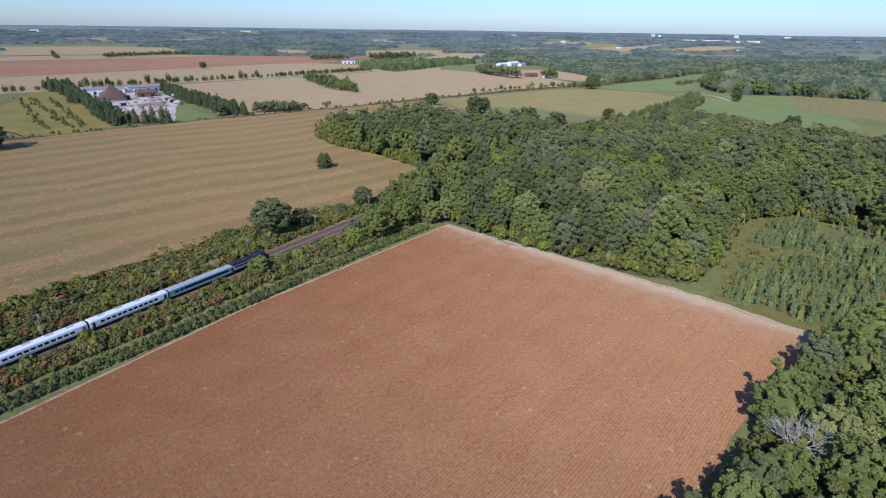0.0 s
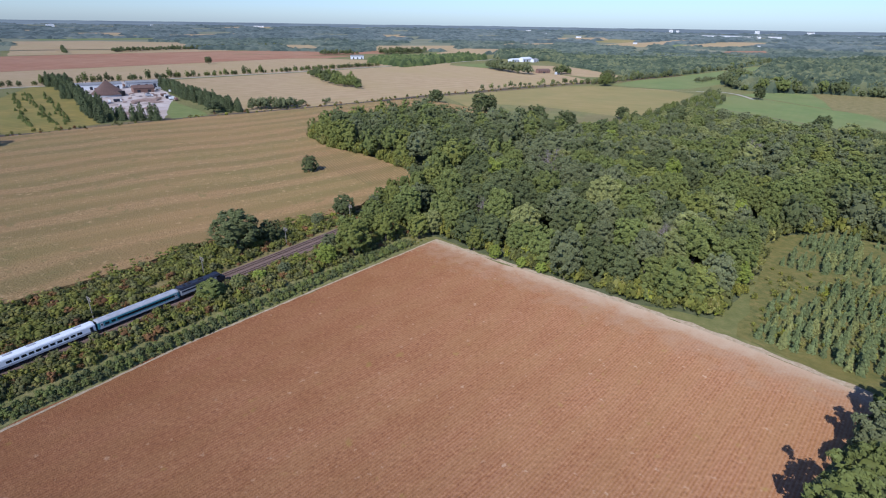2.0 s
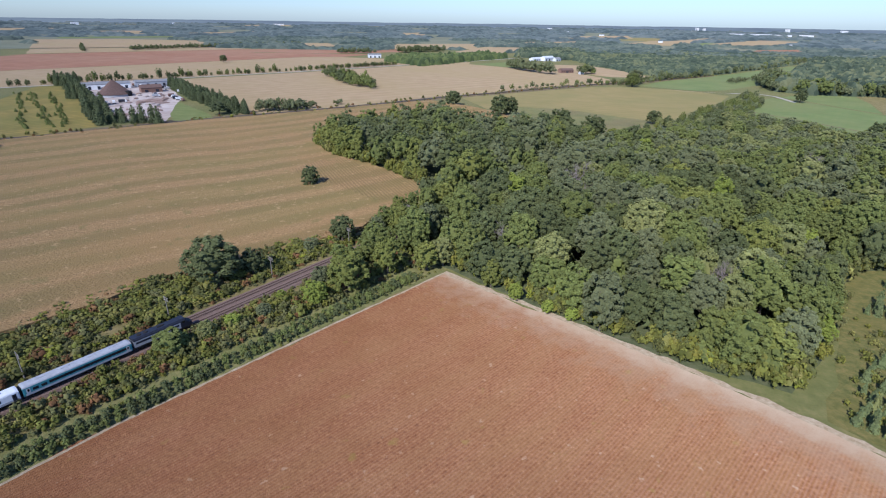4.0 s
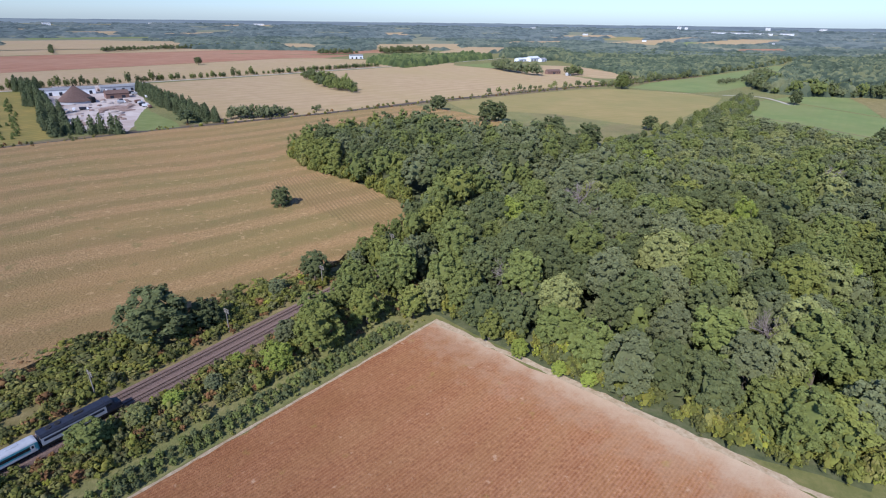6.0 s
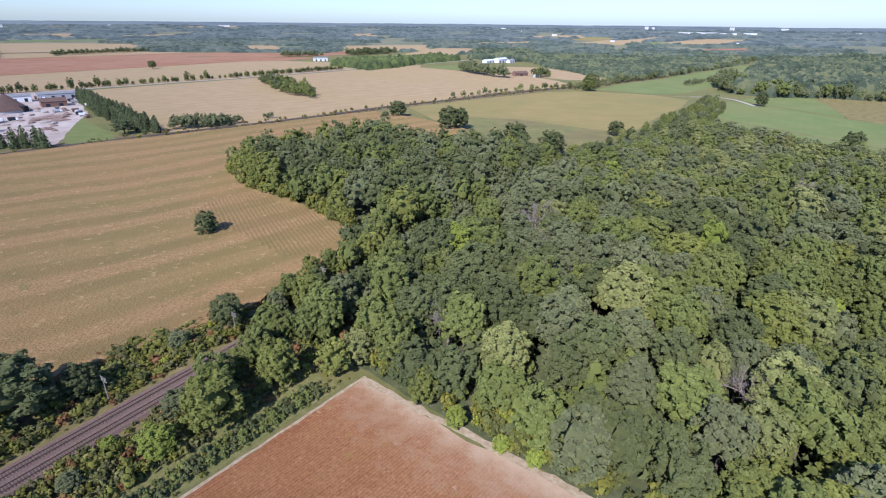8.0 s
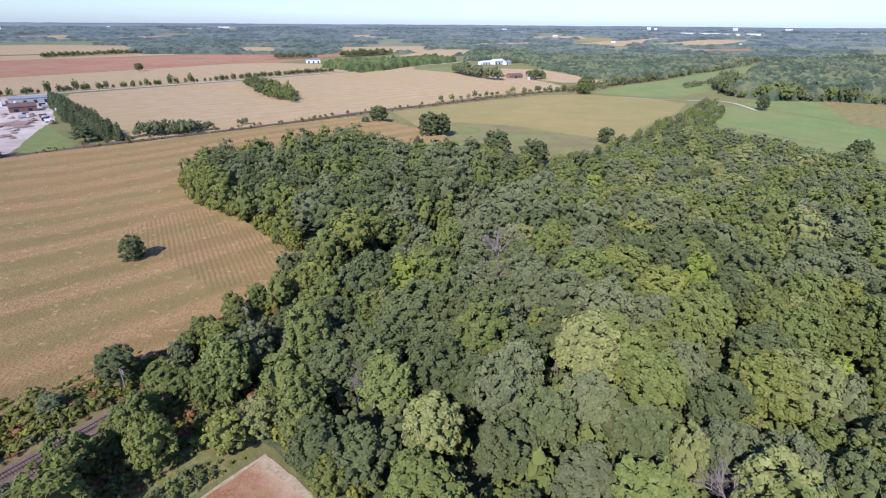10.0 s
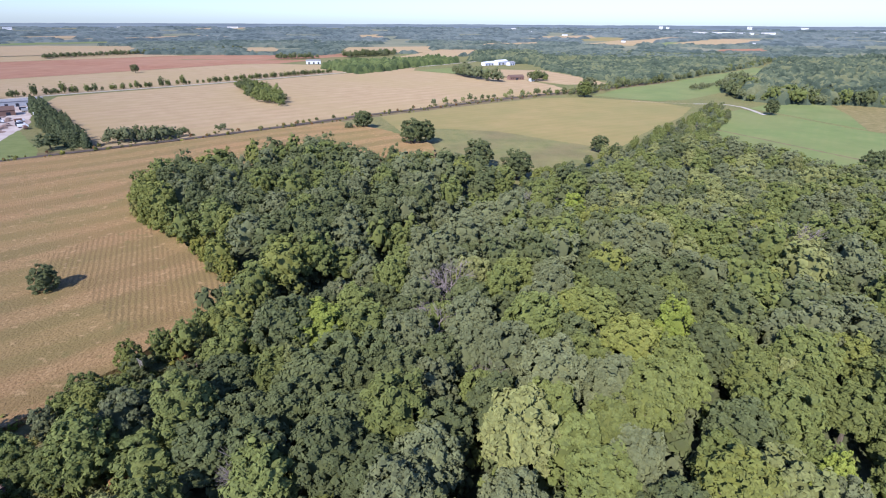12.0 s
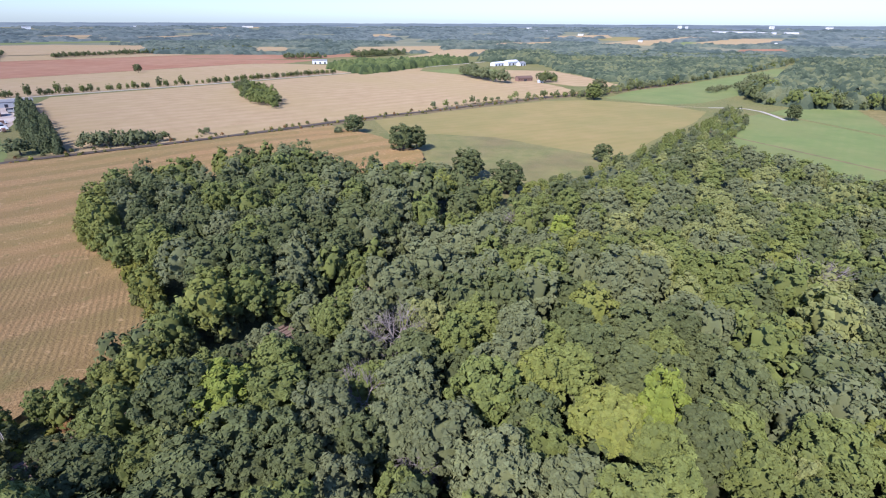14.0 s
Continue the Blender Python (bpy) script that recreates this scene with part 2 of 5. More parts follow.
M["canopy_right"] = far_canopy("far_mixed_canopy", [(0.042, 0.058, 0.040), (0.064, 0.084, 0.055), (0.092, 0.114, 0.070), (0.150, 0.158, 0.083)], 11.0, 0.012)
# the next two have aerial haze painted in as a blue-grey leaf tint
M["canopy_far"] = far_canopy("haze_tinted_far_canopy", [(0.056, 0.076, 0.066), (0.078, 0.100, 0.084), (0.100, 0.124, 0.102), (0.135, 0.152, 0.120)], 16.0, 0.006)
M["canopy_horizon"] = far_canopy("haze_tinted_horizon_canopy", [(0.062, 0.082, 0.082), (0.086, 0.108, 0.106), (0.110, 0.134, 0.130), (0.140, 0.160, 0.150)], 24.0, 0.004)
M["canopy_green"] = far_canopy("fresh_green_canopy", [(0.052, 0.072, 0.032), (0.080, 0.106, 0.040), (0.122, 0.148, 0.054)], 11.0, 0.03)
M["silver"] = material("ribbed_stainless_steel", [(0.72, 0.74, 0.79), (0.80, 0.82, 0.86)], 1.5, 3, rough=0.4, metallic=0.1)
M["teal"] = material("teal_paint", [(0.05, 0.20, 0.24), (0.07, 0.26, 0.30)], 1.0, 3, rough=0.4)
M["cargrey"] = material("light_grey_paint", [(0.34, 0.35, 0.38), (0.42, 0.43, 0.46)], 1.0, 3, rough=0.45)
M["dark_paint"] = material("dark_blue_black_paint", [(0.020, 0.022, 0.035), (0.032, 0.036, 0.05)], 1.0, 3, rough=0.45)
M["black"] = material("black_rubber_and_iron", [(0.015, 0.014, 0.014), (0.03, 0.028, 0.026)], 3, 3, rough=0.7)
M["glass"] = material("dark_window_glass", [(0.012, 0.014, 0.018), (0.02, 0.022, 0.028)], 2, 2, rough=0.12, spec=0.6)
M["white"] = material("white_painted_metal", [(0.74, 0.75, 0.77), (0.82, 0.82, 0.83)], 0.3, 4, rough=0.5)
M["rail"] = material("rusty_steel_rail", [(0.12, 0.075, 0.055), (0.2, 0.14, 0.11)], 2, 3, rough=0.5, metallic=0.6)
M["sleeper"] = material("creosoted_sleeper", [(0.115, 0.080, 0.067), (0.165, 0.118, 0.099)], 3, 4)
M["bed"] = material("dark_weathered_ballast", [(0.060, 0.046, 0.038), (0.095, 0.072, 0.058)], 0.4, 6)
M["pole"] = material("weathered_wood_pole", [(0.20, 0.17, 0.14), (0.30, 0.27, 0.24)], 3, 4)
M["redroof"] = material("red_brown_roofing", [(0.135, 0.084, 0.070), (0.175, 0.112, 0.094)], 0.5, 4)
M["greyroof"] = material("grey_roofing", [(0.20, 0.20, 0.21), (0.28, 0.28, 0.29)], 0.5, 4)
M["brick"] = material("red_brick_wall", [(0.20, 0.12, 0.098), (0.26, 0.155, 0.125)], 0.8, 4)
M["soil"] = material("brown_soil_heap", [(0.20, 0.13, 0.11), (0.27, 0.19, 0.16), (0.33, 0.24, 0.2)], 0.3, 6, bump=0.3, bump_scale=1)

# ---- building helpers ----


def rise(x, y):
    """The land's height: level for 1.5 km, then a long gentle rise to the horizon."""
    r = math.hypot(x, y - 100)
    u = max(0.0, min(1.0, (r - 1500) / 3400))
    return 62 * u ** 1.5


def rise_many(x, y):
    u = np.clip((np.hypot(x, y - 100) - 1500) / 3400, 0, 1.0)
    return 62 * u ** 1.5


def link_mesh(name, me, parent=None, label=""):
    ob = new(name, me)
    if parent is not None:
        ob.parent = parent
    if label:
        ob["label"] = label
    return ob


def mesh_np(name, verts, faces, mats, index=None, smooth=False):
    """A mesh from arrays; faces all have one corner count."""
    me = bpy.data.meshes.new(name)
    verts = np.asarray(verts, dtype=np.float32)
    faces = np.asarray(faces, dtype=np.int32)
    k = faces.shape[1]
    me.vertices.add(len(verts))
    me.vertices.foreach_set("co", verts.ravel())
    me.loops.add(faces.size)
    me.loops.foreach_set("vertex_index", faces.ravel())
    me.polygons.add(len(faces))
    me.polygons.foreach_set("loop_start", np.arange(0, faces.size, k, dtype=np.int32))
    for m in mats:
        me.materials.append(m)
    if index is not None:
        me.polygons.foreach_set("material_index", np.asarray(index, dtype=np.int32))
    if smooth:
        me.polygons.foreach_set("use_smooth", np.ones(len(faces), dtype=bool))
    me.update(calc_edges=True)
    me.validate()
    return me


def part(name, bm, mat, parent=None, label="", smooth=False):
    me = bpy.data.meshes.new(name)
    bm.to_mesh(me)
    bm.free()
    me.materials.append(mat)
    if smooth:
        for p in me.polygons:
            p.use_smooth = True
    return link_mesh(name, me, parent, label)


def thing(name, m, label, category, group="", kind=""):
    e = new(name)
    e.empty_display_size = 0.5
    e.matrix_basis = m
    return tagged(e, label, category, group, kind)


def box(bm, x0, x1, y0, y1, z0, z1, bevel=0.0):
    r = bmesh.ops.create_cube(bm, size=1)
    bmesh.ops.scale(bm, vec=(x1 - x0, y1 - y0, z1 - z0), verts=r["verts"])
    bmesh.ops.translate(bm, vec=((x0 + x1) / 2, (y0 + y1) / 2, (z0 + z1) / 2), verts=r["verts"])
    if bevel:
        edges = list({e for v in r["verts"] for e in v.link_edges})
        bmesh.ops.bevel(bm, geom=edges, offset=bevel, segments=2, affect="EDGES", profile=0.5)


def wobble(pts, step, amp, seed):
    """The outline of a polygon, cut into short lengths that stray a little."""
    r = np.random.default_rng(seed)
    out = []
    for (x0, y0), (x1, y1) in zip(pts, pts[1:] + pts[:1]):
        d = math.hypot(x1 - x0, y1 - y0)
        k = max(1, int(d / step))
        for i in range(k):
            s = i / k
            a = amp * r.normal() if i else 0
            out.append((x0 + (x1 - x0) * s - (y1 - y0) / d * a, y0 + (y1 - y0) * s + (x1 - x0) / d * a))
    return out


def sheet(name, pts, z, mat, label, category, step=8.0, amp=0.5, seed=1, cell=200.0):
    """A flat piece of land that follows the rise of the ground, z metres above it."""
    bm = bmesh.new()
    bm.faces.new([bm.verts.new((x, y, 0)) for x, y in wobble(pts, step, amp, seed)])
    bm.normal_update()
    for f in bm.faces:
        if f.normal.z < 0:
            f.normal_flip()
    far = max(math.hypot(x, y - 100) for x, y in pts)
    if far > 1450:
        for axis in (0, 1):
            lo = min(p[axis] for p in pts)
            hi = max(p[axis] for p in pts)
            c = math.ceil(lo / cell) * cell
            while c < hi:
                no = Vector((1, 0, 0)) if axis == 0 else Vector((0, 1, 0))
                bmesh.ops.bisect_plane(bm, geom=bm.verts[:] + bm.edges[:] + bm.faces[:], plane_co=no * c, plane_no=no)
                c += cell
    bmesh.ops.triangulate(bm, faces=bm.faces[:])
    for v in bm.verts:
        v.co.z = rise(v.co.x, v.co.y) + z
    ob = part(name, bm, mat)
    return tagged(ob, label, category, kind="structure")


def inside(poly, x, y):
    """Which points lie in the polygon."""
    x, y = np.asarray(x, float), np.asarray(y, float)
    c = np.zeros(x.shape, bool)
    for (x0, y0), (x1, y1) in zip(poly, poly[1:] + poly[:1]):
        if y0 == y1:
            continue
        hit = ((y0 > y) != (y1 > y)) & (x < (x1 - x0) * (y - y0) / (y1 - y0) + x0)
        c ^= hit
    return c


def scatter(poly, gap, r, tries=30):
    """Places in a polygon, none nearer to another than gap."""
    xs = [p[0] for p in poly]
    ys = [p[1] for p in poly]
    x0, y0 = min(xs), min(ys)
    w, h = max(xs) - x0, max(ys) - y0
    n = int(w * h / gap ** 2 * 4)
    cx, cy = x0 + r.random(n) * w, y0 + r.random(n) * h
    keep = inside(poly, cx, cy)
    grid = {}
    out = []
    for x, y in zip(cx[keep], cy[keep]):
        i, j = int(x // gap), int(y // gap)
        if all((x - a) ** 2 + (y - b) ** 2 > gap * gap for u in (-1, 0, 1) for v in (-1, 0, 1) for a, b in grid.get((i + u, j + v), ())):
            grid.setdefault((i, j), []).append((x, y))
            out.append((x, y))
    return out


# ---- trees ----


def icosphere(sub):
    bm = bmesh.new()
    bmesh.ops.create_icosphere(bm, subdivisions=sub, radius=1)
    v = np.array([p.co[:] for p in bm.verts])
    bm.verts.index_update()
    f = np.array([[p.index for p in q.verts] for q in bm.faces])
    bm.free()
    return v, f


ICO0, ICO1 = icosphere(1), icosphere(2)


def leaf_cards(centres, normals, size, r):
    """One bent leaf clump (two triangles sharing an edge) at each centre, turned out along its normal."""
    n = len(centres)
    nrm = normals + r.normal(0, 0.45, (n, 3))
    nrm /= np.linalg.norm(nrm, axis=1, keepdims=True)
    ref = r.normal(0, 1, (n, 3))
    u = np.cross(nrm, ref)
    u /= np.linalg.norm(u, axis=1, keepdims=True) + 1e-9
    v = np.cross(nrm, u)
    s = (size * (0.6 + 0.8 * r.random(n)))[:, None]
    fold = nrm * s * 0.25
    q = np.stack([centres - u * s * 0.5 - fold, centres - v * s * 0.38, centres + u * s * 0.5 - fold, centres + v * s * 0.38], 1)
    verts = q.reshape(-1, 3)
    b = np.arange(n)[:, None] * 4
    faces = np.concatenate([b + np.array([[0, 1, 3]]), b + np.array([[1, 2, 3]])])
    return verts, faces


def leaf_sprays(centres, normals, size, r, loose=0.75):
    """A small three-cornered spray of leaves at each centre, facing roughly outward."""
    n = len(centres)
    nrm = normals + r.normal(0, loose, (n, 3)) + np.array([0, 0, 0.25])
    nrm /= np.linalg.norm(nrm, axis=1, keepdims=True)
    u = np.cross(nrm, r.normal(0, 1, (n, 3)))
    u /= np.linalg.norm(u, axis=1, keepdims=True) + 1e-9
    v = np.cross(nrm, u)
    s = (size * (0.6 + 0.9 * r.random(n)))[:, None]
    q = np.stack([centres - u * s * 0.55 - v * s * 0.35, centres + u * s * 0.55 - v * s * 0.30, centres + v * s * 0.65], 1)
    return q.reshape(-1, 3), np.arange(3 * n).reshape(-1, 3)


def crown_arrays(r, height, radius, lobes, lumps, sprays, size, low=0.28, core=None, ball=None, least=-0.55):
    """A broad crown: boughs that swell an uneven dome, clad in rounded leaf clumps with loose sprays, round a dense heart."""
    zc, hz = height * (1 + low) / 2, height * (1 - low) / 2
    gold = np.pi * (3 - 5 ** 0.5)

    def spread(k, lowest):
        i = np.arange(k) + 0.5
        up = np.clip(1 - (1 - lowest) * i / k + r.normal(0, 0.05, k), -0.95, 1)
        ang = gold * i + r.random() * 6.3 + r.normal(0, 0.25, k)
        flat = np.sqrt(1 - up ** 2)
        return np.stack([flat * np.cos(ang), flat * np.sin(ang), up], 1)

    bough = spread(lobes, -0.7)
    swell = 0.14 + 0.22 * r.random(lobes)
    lop = r.normal(0, 0.08, 3)
    axes = np.array([radius, radius, hz])
    middle = np.array([0, 0, zc])

    def bulge(d):
        return 0.60 + np.max(np.exp((d @ bough.T - 1) / 0.09) * swell, axis=1) + d @ lop

    d = spread(lumps, least)
    big = radius * (0.12 + 0.10 * r.random(lumps)) * (90 / lumps) ** 0.45
    c = d * (bulge(d) + r.normal(0.03, 0.045, lumps))[:, None] * axes + middle
    out = d / axes
    out /= np.linalg.norm(out, axis=1, keepdims=True)
    bv, bf = ball or ICO0
    mid = bv[bf].mean(axis=1)
    vs, fs, base = [], [], 0
    for i in range(lumps):
        face = bf[mid @ out[i] > -0.1]
        used, inv = np.unique(face, return_inverse=True)
        rough_ = bv[used] * (1 + r.normal(0, 0.17, len(used)))[:, None]
        vs.append(c[i] + rough_ * big[i] * 0.72)
        fs.append(inv.reshape(-1, 3) + base)
        base += len(used)
    which = r.integers(0, lumps, sprays)
    e = out[which] * 0.7 + r.normal(0, 0.55, (sprays, 3))
    e /= np.linalg.norm(e, axis=1, keepdims=True)
    v1, f1 = leaf_sprays(c[which] + e * (big[which] * (0.78 + 0.42 * r.random(sprays)))[:, None], e, size, r, 0.38)
    cv, cf = core or ICO0
    v2 = cv * (bulge(cv) - 0.2)[:, None] * axes + middle
    return np.concatenate(vs + [v1, v2]), np.concatenate(fs + [f1 + base, cf + base + len(v1)])


def fir_arrays(r, height, radius, tiers, cards, size, power=0.85):
    """A conifer: whorls of drooping boughs that narrow to a tip."""
    cs, ns = [], []
    for t in range(tiers):
        s = t / tiers
        rad = radius * (1 - s) ** power + 0.1
        k = max(3, int(cards * (1 - s) + 3))
        a = r.random(k) * 6.283
        d = rad * np.sqrt(0.25 + 0.75 * r.random(k))
        cs.append(np.stack([np.cos(a) * d, np.sin(a) * d, height * (0.08 + 0.92 * s) - d * 0.25 + r.normal(0, 0.1, k)], 1))
        ns.append(np.stack([np.cos(a), np.sin(a), np.full(k, 0.7)], 1))
    v, f = leaf_cards(np.concatenate(cs), np.concatenate(ns), size, r)
    k = 8
    a = np.arange(k) / k * 2 * np.pi
    cone = np.concatenate([np.stack([np.cos(a) * radius * 0.6, np.sin(a) * radius * 0.6, np.full(k, height * 0.1)], 1), [[0, 0, height * 0.97]]])
    cf = np.array([[i, (i + 1) % k, k] for i in range(k)])
    return np.concatenate([v, cone]), np.concatenate([f, cf + len(v)])


def limb(bm, a, b, ra, rb, sides=6):
    a, b = Vector(a), Vector(b)
    q = (b - a).to_track_quat("Z", "Y")
    ring = []
    for p, rad in ((a, ra), (b, rb)):
        ring.append([bm.verts.new(p + q @ Vector((math.cos(t) * rad, math.sin(t) * rad, 0))) for t in [i * 2 * math.pi / sides for i in range(sides)]])
    for i in range(sides):
        j = (i + 1) % sides
        bm.faces.new((ring[0][i], ring[0][j], ring[1][j], ring[1][i]))
    bm.faces.new(ring[1])


def trunk_mesh(name, r, height, radius, mat):
    bm = bmesh.new()
    w = 0.018 * height + 0.05
    top = height * 0.62
    limb(bm, (0, 0, -0.3), (0, 0, height * 0.3), w * 1.25, w * 0.85)
    limb(bm, (0, 0, height * 0.3), (0.2, 0.1, top), w * 0.85, w * 0.35)
    for i in range(5):
        a = i * 2.4 + r.random()
        z = height * (0.28 + 0.06 * i)
        limb(bm, (0, 0, z), (math.cos(a) * radius * 0.6, math.sin(a) * radius * 0.6, z + height * 0.2), w * 0.4, w * 0.12, 5)
    me = bpy.data.meshes.new(name)
    bm.to_mesh(me)
    bm.free()
    me.materials.append(mat)
    return me


def transformed(arrays, x, y, z, scale, turn, zscale=1.0):
    v, f = arrays
    c, s = math.cos(turn), math.sin(turn)
    w = v * np.array([scale, scale, scale * zscale])
    return np.stack([w[:, 0] * c - w[:, 1] * s + x, w[:, 0] * s + w[:, 1] * c + y, w[:, 2] + z], 1), f


def thicket(name, items, mats, label, category, kind="stuff"):
    """Many plants too many to count, as one mesh. items: (arrays, x, y, scale, turn, zscale, material index)."""
    vs, fs, ix, base = [], [], [], 0
    for arrays, x, y, sc, turn, zs, mi in items:
        v, f = transformed(arrays, x, y, rise(x, y), sc, turn, zs)
        vs.append(v)
        fs.append(f + base)
        ix.append(np.full(len(f), mi))
        base += len(v)
    me = mesh_np(name, np.concatenate(vs), np.concatenate(fs), mats, np.concatenate(ix))
    return tagged(link_mesh(name, me), label, category, kind=kind)


class TreeKind:
    """Templates of one sort of tree: crowns in several shapes for each leaf colour, built once and copied."""

    def __init__(self, name, label, colours, shapes, height, radius, lobes, lumps, sprays, size, seed, low=0.28, category="tree", core=None, ball=None, least=-0.55):
        r = np.random.default_rng(seed)
        self.name, self.label, self.category = name, label, category
        self.made = {}
        self.height = height
        for s in range(shapes):
            arr = crown_arrays(r, height, radius * (0.9 + 0.25 * r.random()), lobes, lumps, sprays, size, low, core, ball, least)
            tm = trunk_mesh("trunk", r, height, radius, M["bark"])
            for c in colours:
                self.made[(c, s)] = (mesh_np("crown", arr[0], arr[1], [M[c]]), tm)
        self.shapes = shapes

    def put(self, x, y, scale, turn, colour, shape, zscale=1.0, label="", group=""):
        crown, trunk = self.made[(colour, shape % self.shapes)]
        e = thing(self.name, pose(x, y, rise(x, y), 0, 0, math.degrees(turn)), label or self.label[colour], self.category, group)
        e.scale = (scale, scale, scale * zscale)
        link_mesh("trunk", trunk, e)
        link_mesh("crown", crown, e)
        return e

# ---- the land ----
TX, TY = 0.555, 0.832  # the railway's direction
RAIL_AT = (-57.5, 224.5)  # a point midway between its two tracks


def rail_point(s, off=0.0):
    """s metres along the railway from RAIL_AT, off metres to its right."""
    return RAIL_AT[0] + TX * s + TY * off, RAIL_AT[1] + TY * s - TX * off


def build_ground():
    """One sheet of rough grassland out to the horizon, finer near by."""
    rings = [0, 120, 300, 600, 1000, 1500] + list(range(1700, 5600, 200)) + [6000]
    seg = 96
    verts, faces = [(0, 100, 0)], []
    for rr in rings[1:]:
        for k in range(seg):
            a = 2 * math.pi * k / seg
            x, y = rr * math.cos(a), 100 + rr * math.sin(a)
            verts.append((x, y, rise(x, y)))
    for k in range(seg):
        faces.append((0, 1 + k, 1 + (k + 1) % seg, 1 + (k + 1) % seg))
    for i in range(len(rings) - 2):
        a, b = 1 + i * seg, 1 + (i + 1) * seg
        for k in range(seg):
            j = (k + 1) % seg
            faces.append((a + k, b + k, b + j, a + j))
    me = bpy.data.meshes.new("ground")
    me.from_pydata(verts, [], [tuple(dict.fromkeys(f)) for f in faces])
    me.materials.append(M["grass"])
    me.update()
    tagged(link_mesh("ground", me), "level farmland of rough green and tan grass", "ground", kind="structure")


build_ground()

SOY = [(3, 244), (38, 217), (72, 190), (97, 169), (123, 142), (101, 126), (81, 110), (53, 81), (20, 52), (-40, 0), (-150, -110), (-290, -130), (-190, -6), (-106, 102), (-68, 158), (-33, 201)]
CORN = [(-9, 352), (-42, 387), (-80, 419), (-106, 457), (-106, 480), (-82, 508), (-50, 555), (-5, 550), (36, 535), (60, 520), (52, 600), (10, 655), (-40, 700), (-87, 662), (-143, 612), (-190, 572), (-244, 530), (-296, 479), (-341, 430),
        (-420, 350), (-520, 240), (-390, 60), (-270, 20), (-205, 88), (-149, 158), (-133, 178), (-113, 202), (-95, 231), (-62, 258), (-40, 280), (-21, 317)]
WOOD_L = [(-9, 354), (-43, 390), (-81, 419), (-107, 457), (-99, 482), (-76, 504), (-42, 534), (-5, 530), (34, 515), (57, 498), (104, 480), (88, 446), (48, 386), (17, 340), (-4, 318)]
WOOD_R = [(5, 248), (38, 219), (72, 192), (96, 182), (118, 204), (146, 247), (160, 260), (188, 266), (214, 238), (262, 205), (345, 200), (345, 480), (330, 499), (306, 523), (295, 585), (272, 628), (240, 600), (205, 560), (180, 520), (150, 495), (126, 480), (96, 438), (56, 378), (24, 330), (-22, 261)]
RAILWOOD = [(118, 474), (150, 490), (182, 510), (212, 545), (248, 592), (288, 636), (335, 700), (366, 760), (376, 805), (360, 808), (332, 762), (292, 705), (250, 655), (212, 600), (170, 556), (132, 518), (108, 488)]
WOOD_NEAR = [(125, 138), (106, 123), (85, 106), (58, 79), (27, 51), (60, 30), (150, 40), (230, 110), (240, 170), (170, 150)]
MEADOW = [(99, 172), (120, 203), (147, 246), (160, 258), (188, 264), (213, 236), (240, 200), (232, 165), (150, 146), (125, 143)]

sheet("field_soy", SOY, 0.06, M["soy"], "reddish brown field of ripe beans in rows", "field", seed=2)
sheet("field_meadow", MEADOW, 0.05, M["meadow"], "rough green meadow with young planted trees", "meadow", seed=3)
for i, w in enumerate((WOOD_L, WOOD_R, WOOD_NEAR, RAILWOOD)):
    sheet("forest_floor_%d" % (i + 1), w, 0.03, M["forestfloor"], "dark leaf-littered ground under the trees", "forest floor", seed=4 + i)
sheet("field_tan_1", [(-140, 640), (-90, 690), (-34, 748), (44, 810), (60, 830), (120, 890), (190, 935), (245, 960), (230, 1050), (160, 1210), (90, 1222), (-5, 1310), (-4, 1378), (-174, 1185), (-310, 1025), (-440, 880), (-395, 778), (-305, 665), (-215, 580), (-190, 600)], 0.06, M["tan"], "pale tan field of ripe grain with faint bands", "field", seed=9)
sheet("field_tan_2", [(-595, 750), (-533, 807), (-444, 912), (-310, 1052), (-174, 1215), (-60, 1345), (-160, 1420), (-330, 1470), (-420, 1440), (-597, 1195), (-778, 960), (-900, 800), (-760, 600)], 0.06, M["tan"], "pale tan field of ripe grain beyond the road", "field", seed=10)
sheet("field_red", [(-778, 965), (-597, 1200), (-420, 1445), (-330, 1475), (-162, 1880), (-420, 1850), (-675, 1740), (-964, 1475), (-1090, 1330), (-1050, 1000), (-900, 805)], 0.1, M["red"], "red-brown field of bare stubble", "field", seed=11)
sheet("field_yellow", [(-6, 742), (69, 806), (184, 892), (244, 905), (320, 868), (350, 818), (310, 750), (255, 680), (202, 601), (177, 606), (110, 664), (54, 676), (24, 655)], 0.06, M["ripe_beans"], "yellowing field of beans", "field", seed=12)
sheet("field_weeds", [(60, 520), (52, 600), (24, 655), (54, 676), (110, 664), (177, 606), (202, 601), (150, 540), (104, 490)], 0.05, M["weedfield"], "rough weedy ground of green and brown", "field", seed=13)
sheet("field_green_1", [(262, 925), (330, 1012), (446, 1115), (652, 1324), (901, 1599), (880, 1500), (553, 1080), (470, 980), (376, 890), (330, 872)], 0.06, M["green"], "strip of green hay field", "field", seed=14)
sheet("field_green_2", [(276, 640), (330, 728), (361, 770), (399, 805), (424, 770), (445, 690), (470, 640), (440, 560), (340, 490), (318, 535)], 0.06, M["green"], "smooth green hay field", "field", seed=15)
sheet("field_green_3", [(415, 815), (480, 866), (530, 850), (500, 770), (455, 680), (447, 715), (428, 780)], 0.05, M["green"], "pale green hay field", "field", seed=16)
sheet("field_weeds", [(530, 850), (620, 820), (640, 700), (520, 560), (470, 640), (455, 680), (500, 770)], 0.05, M["rough"], "rough brown weedy ground", "field", seed=17)
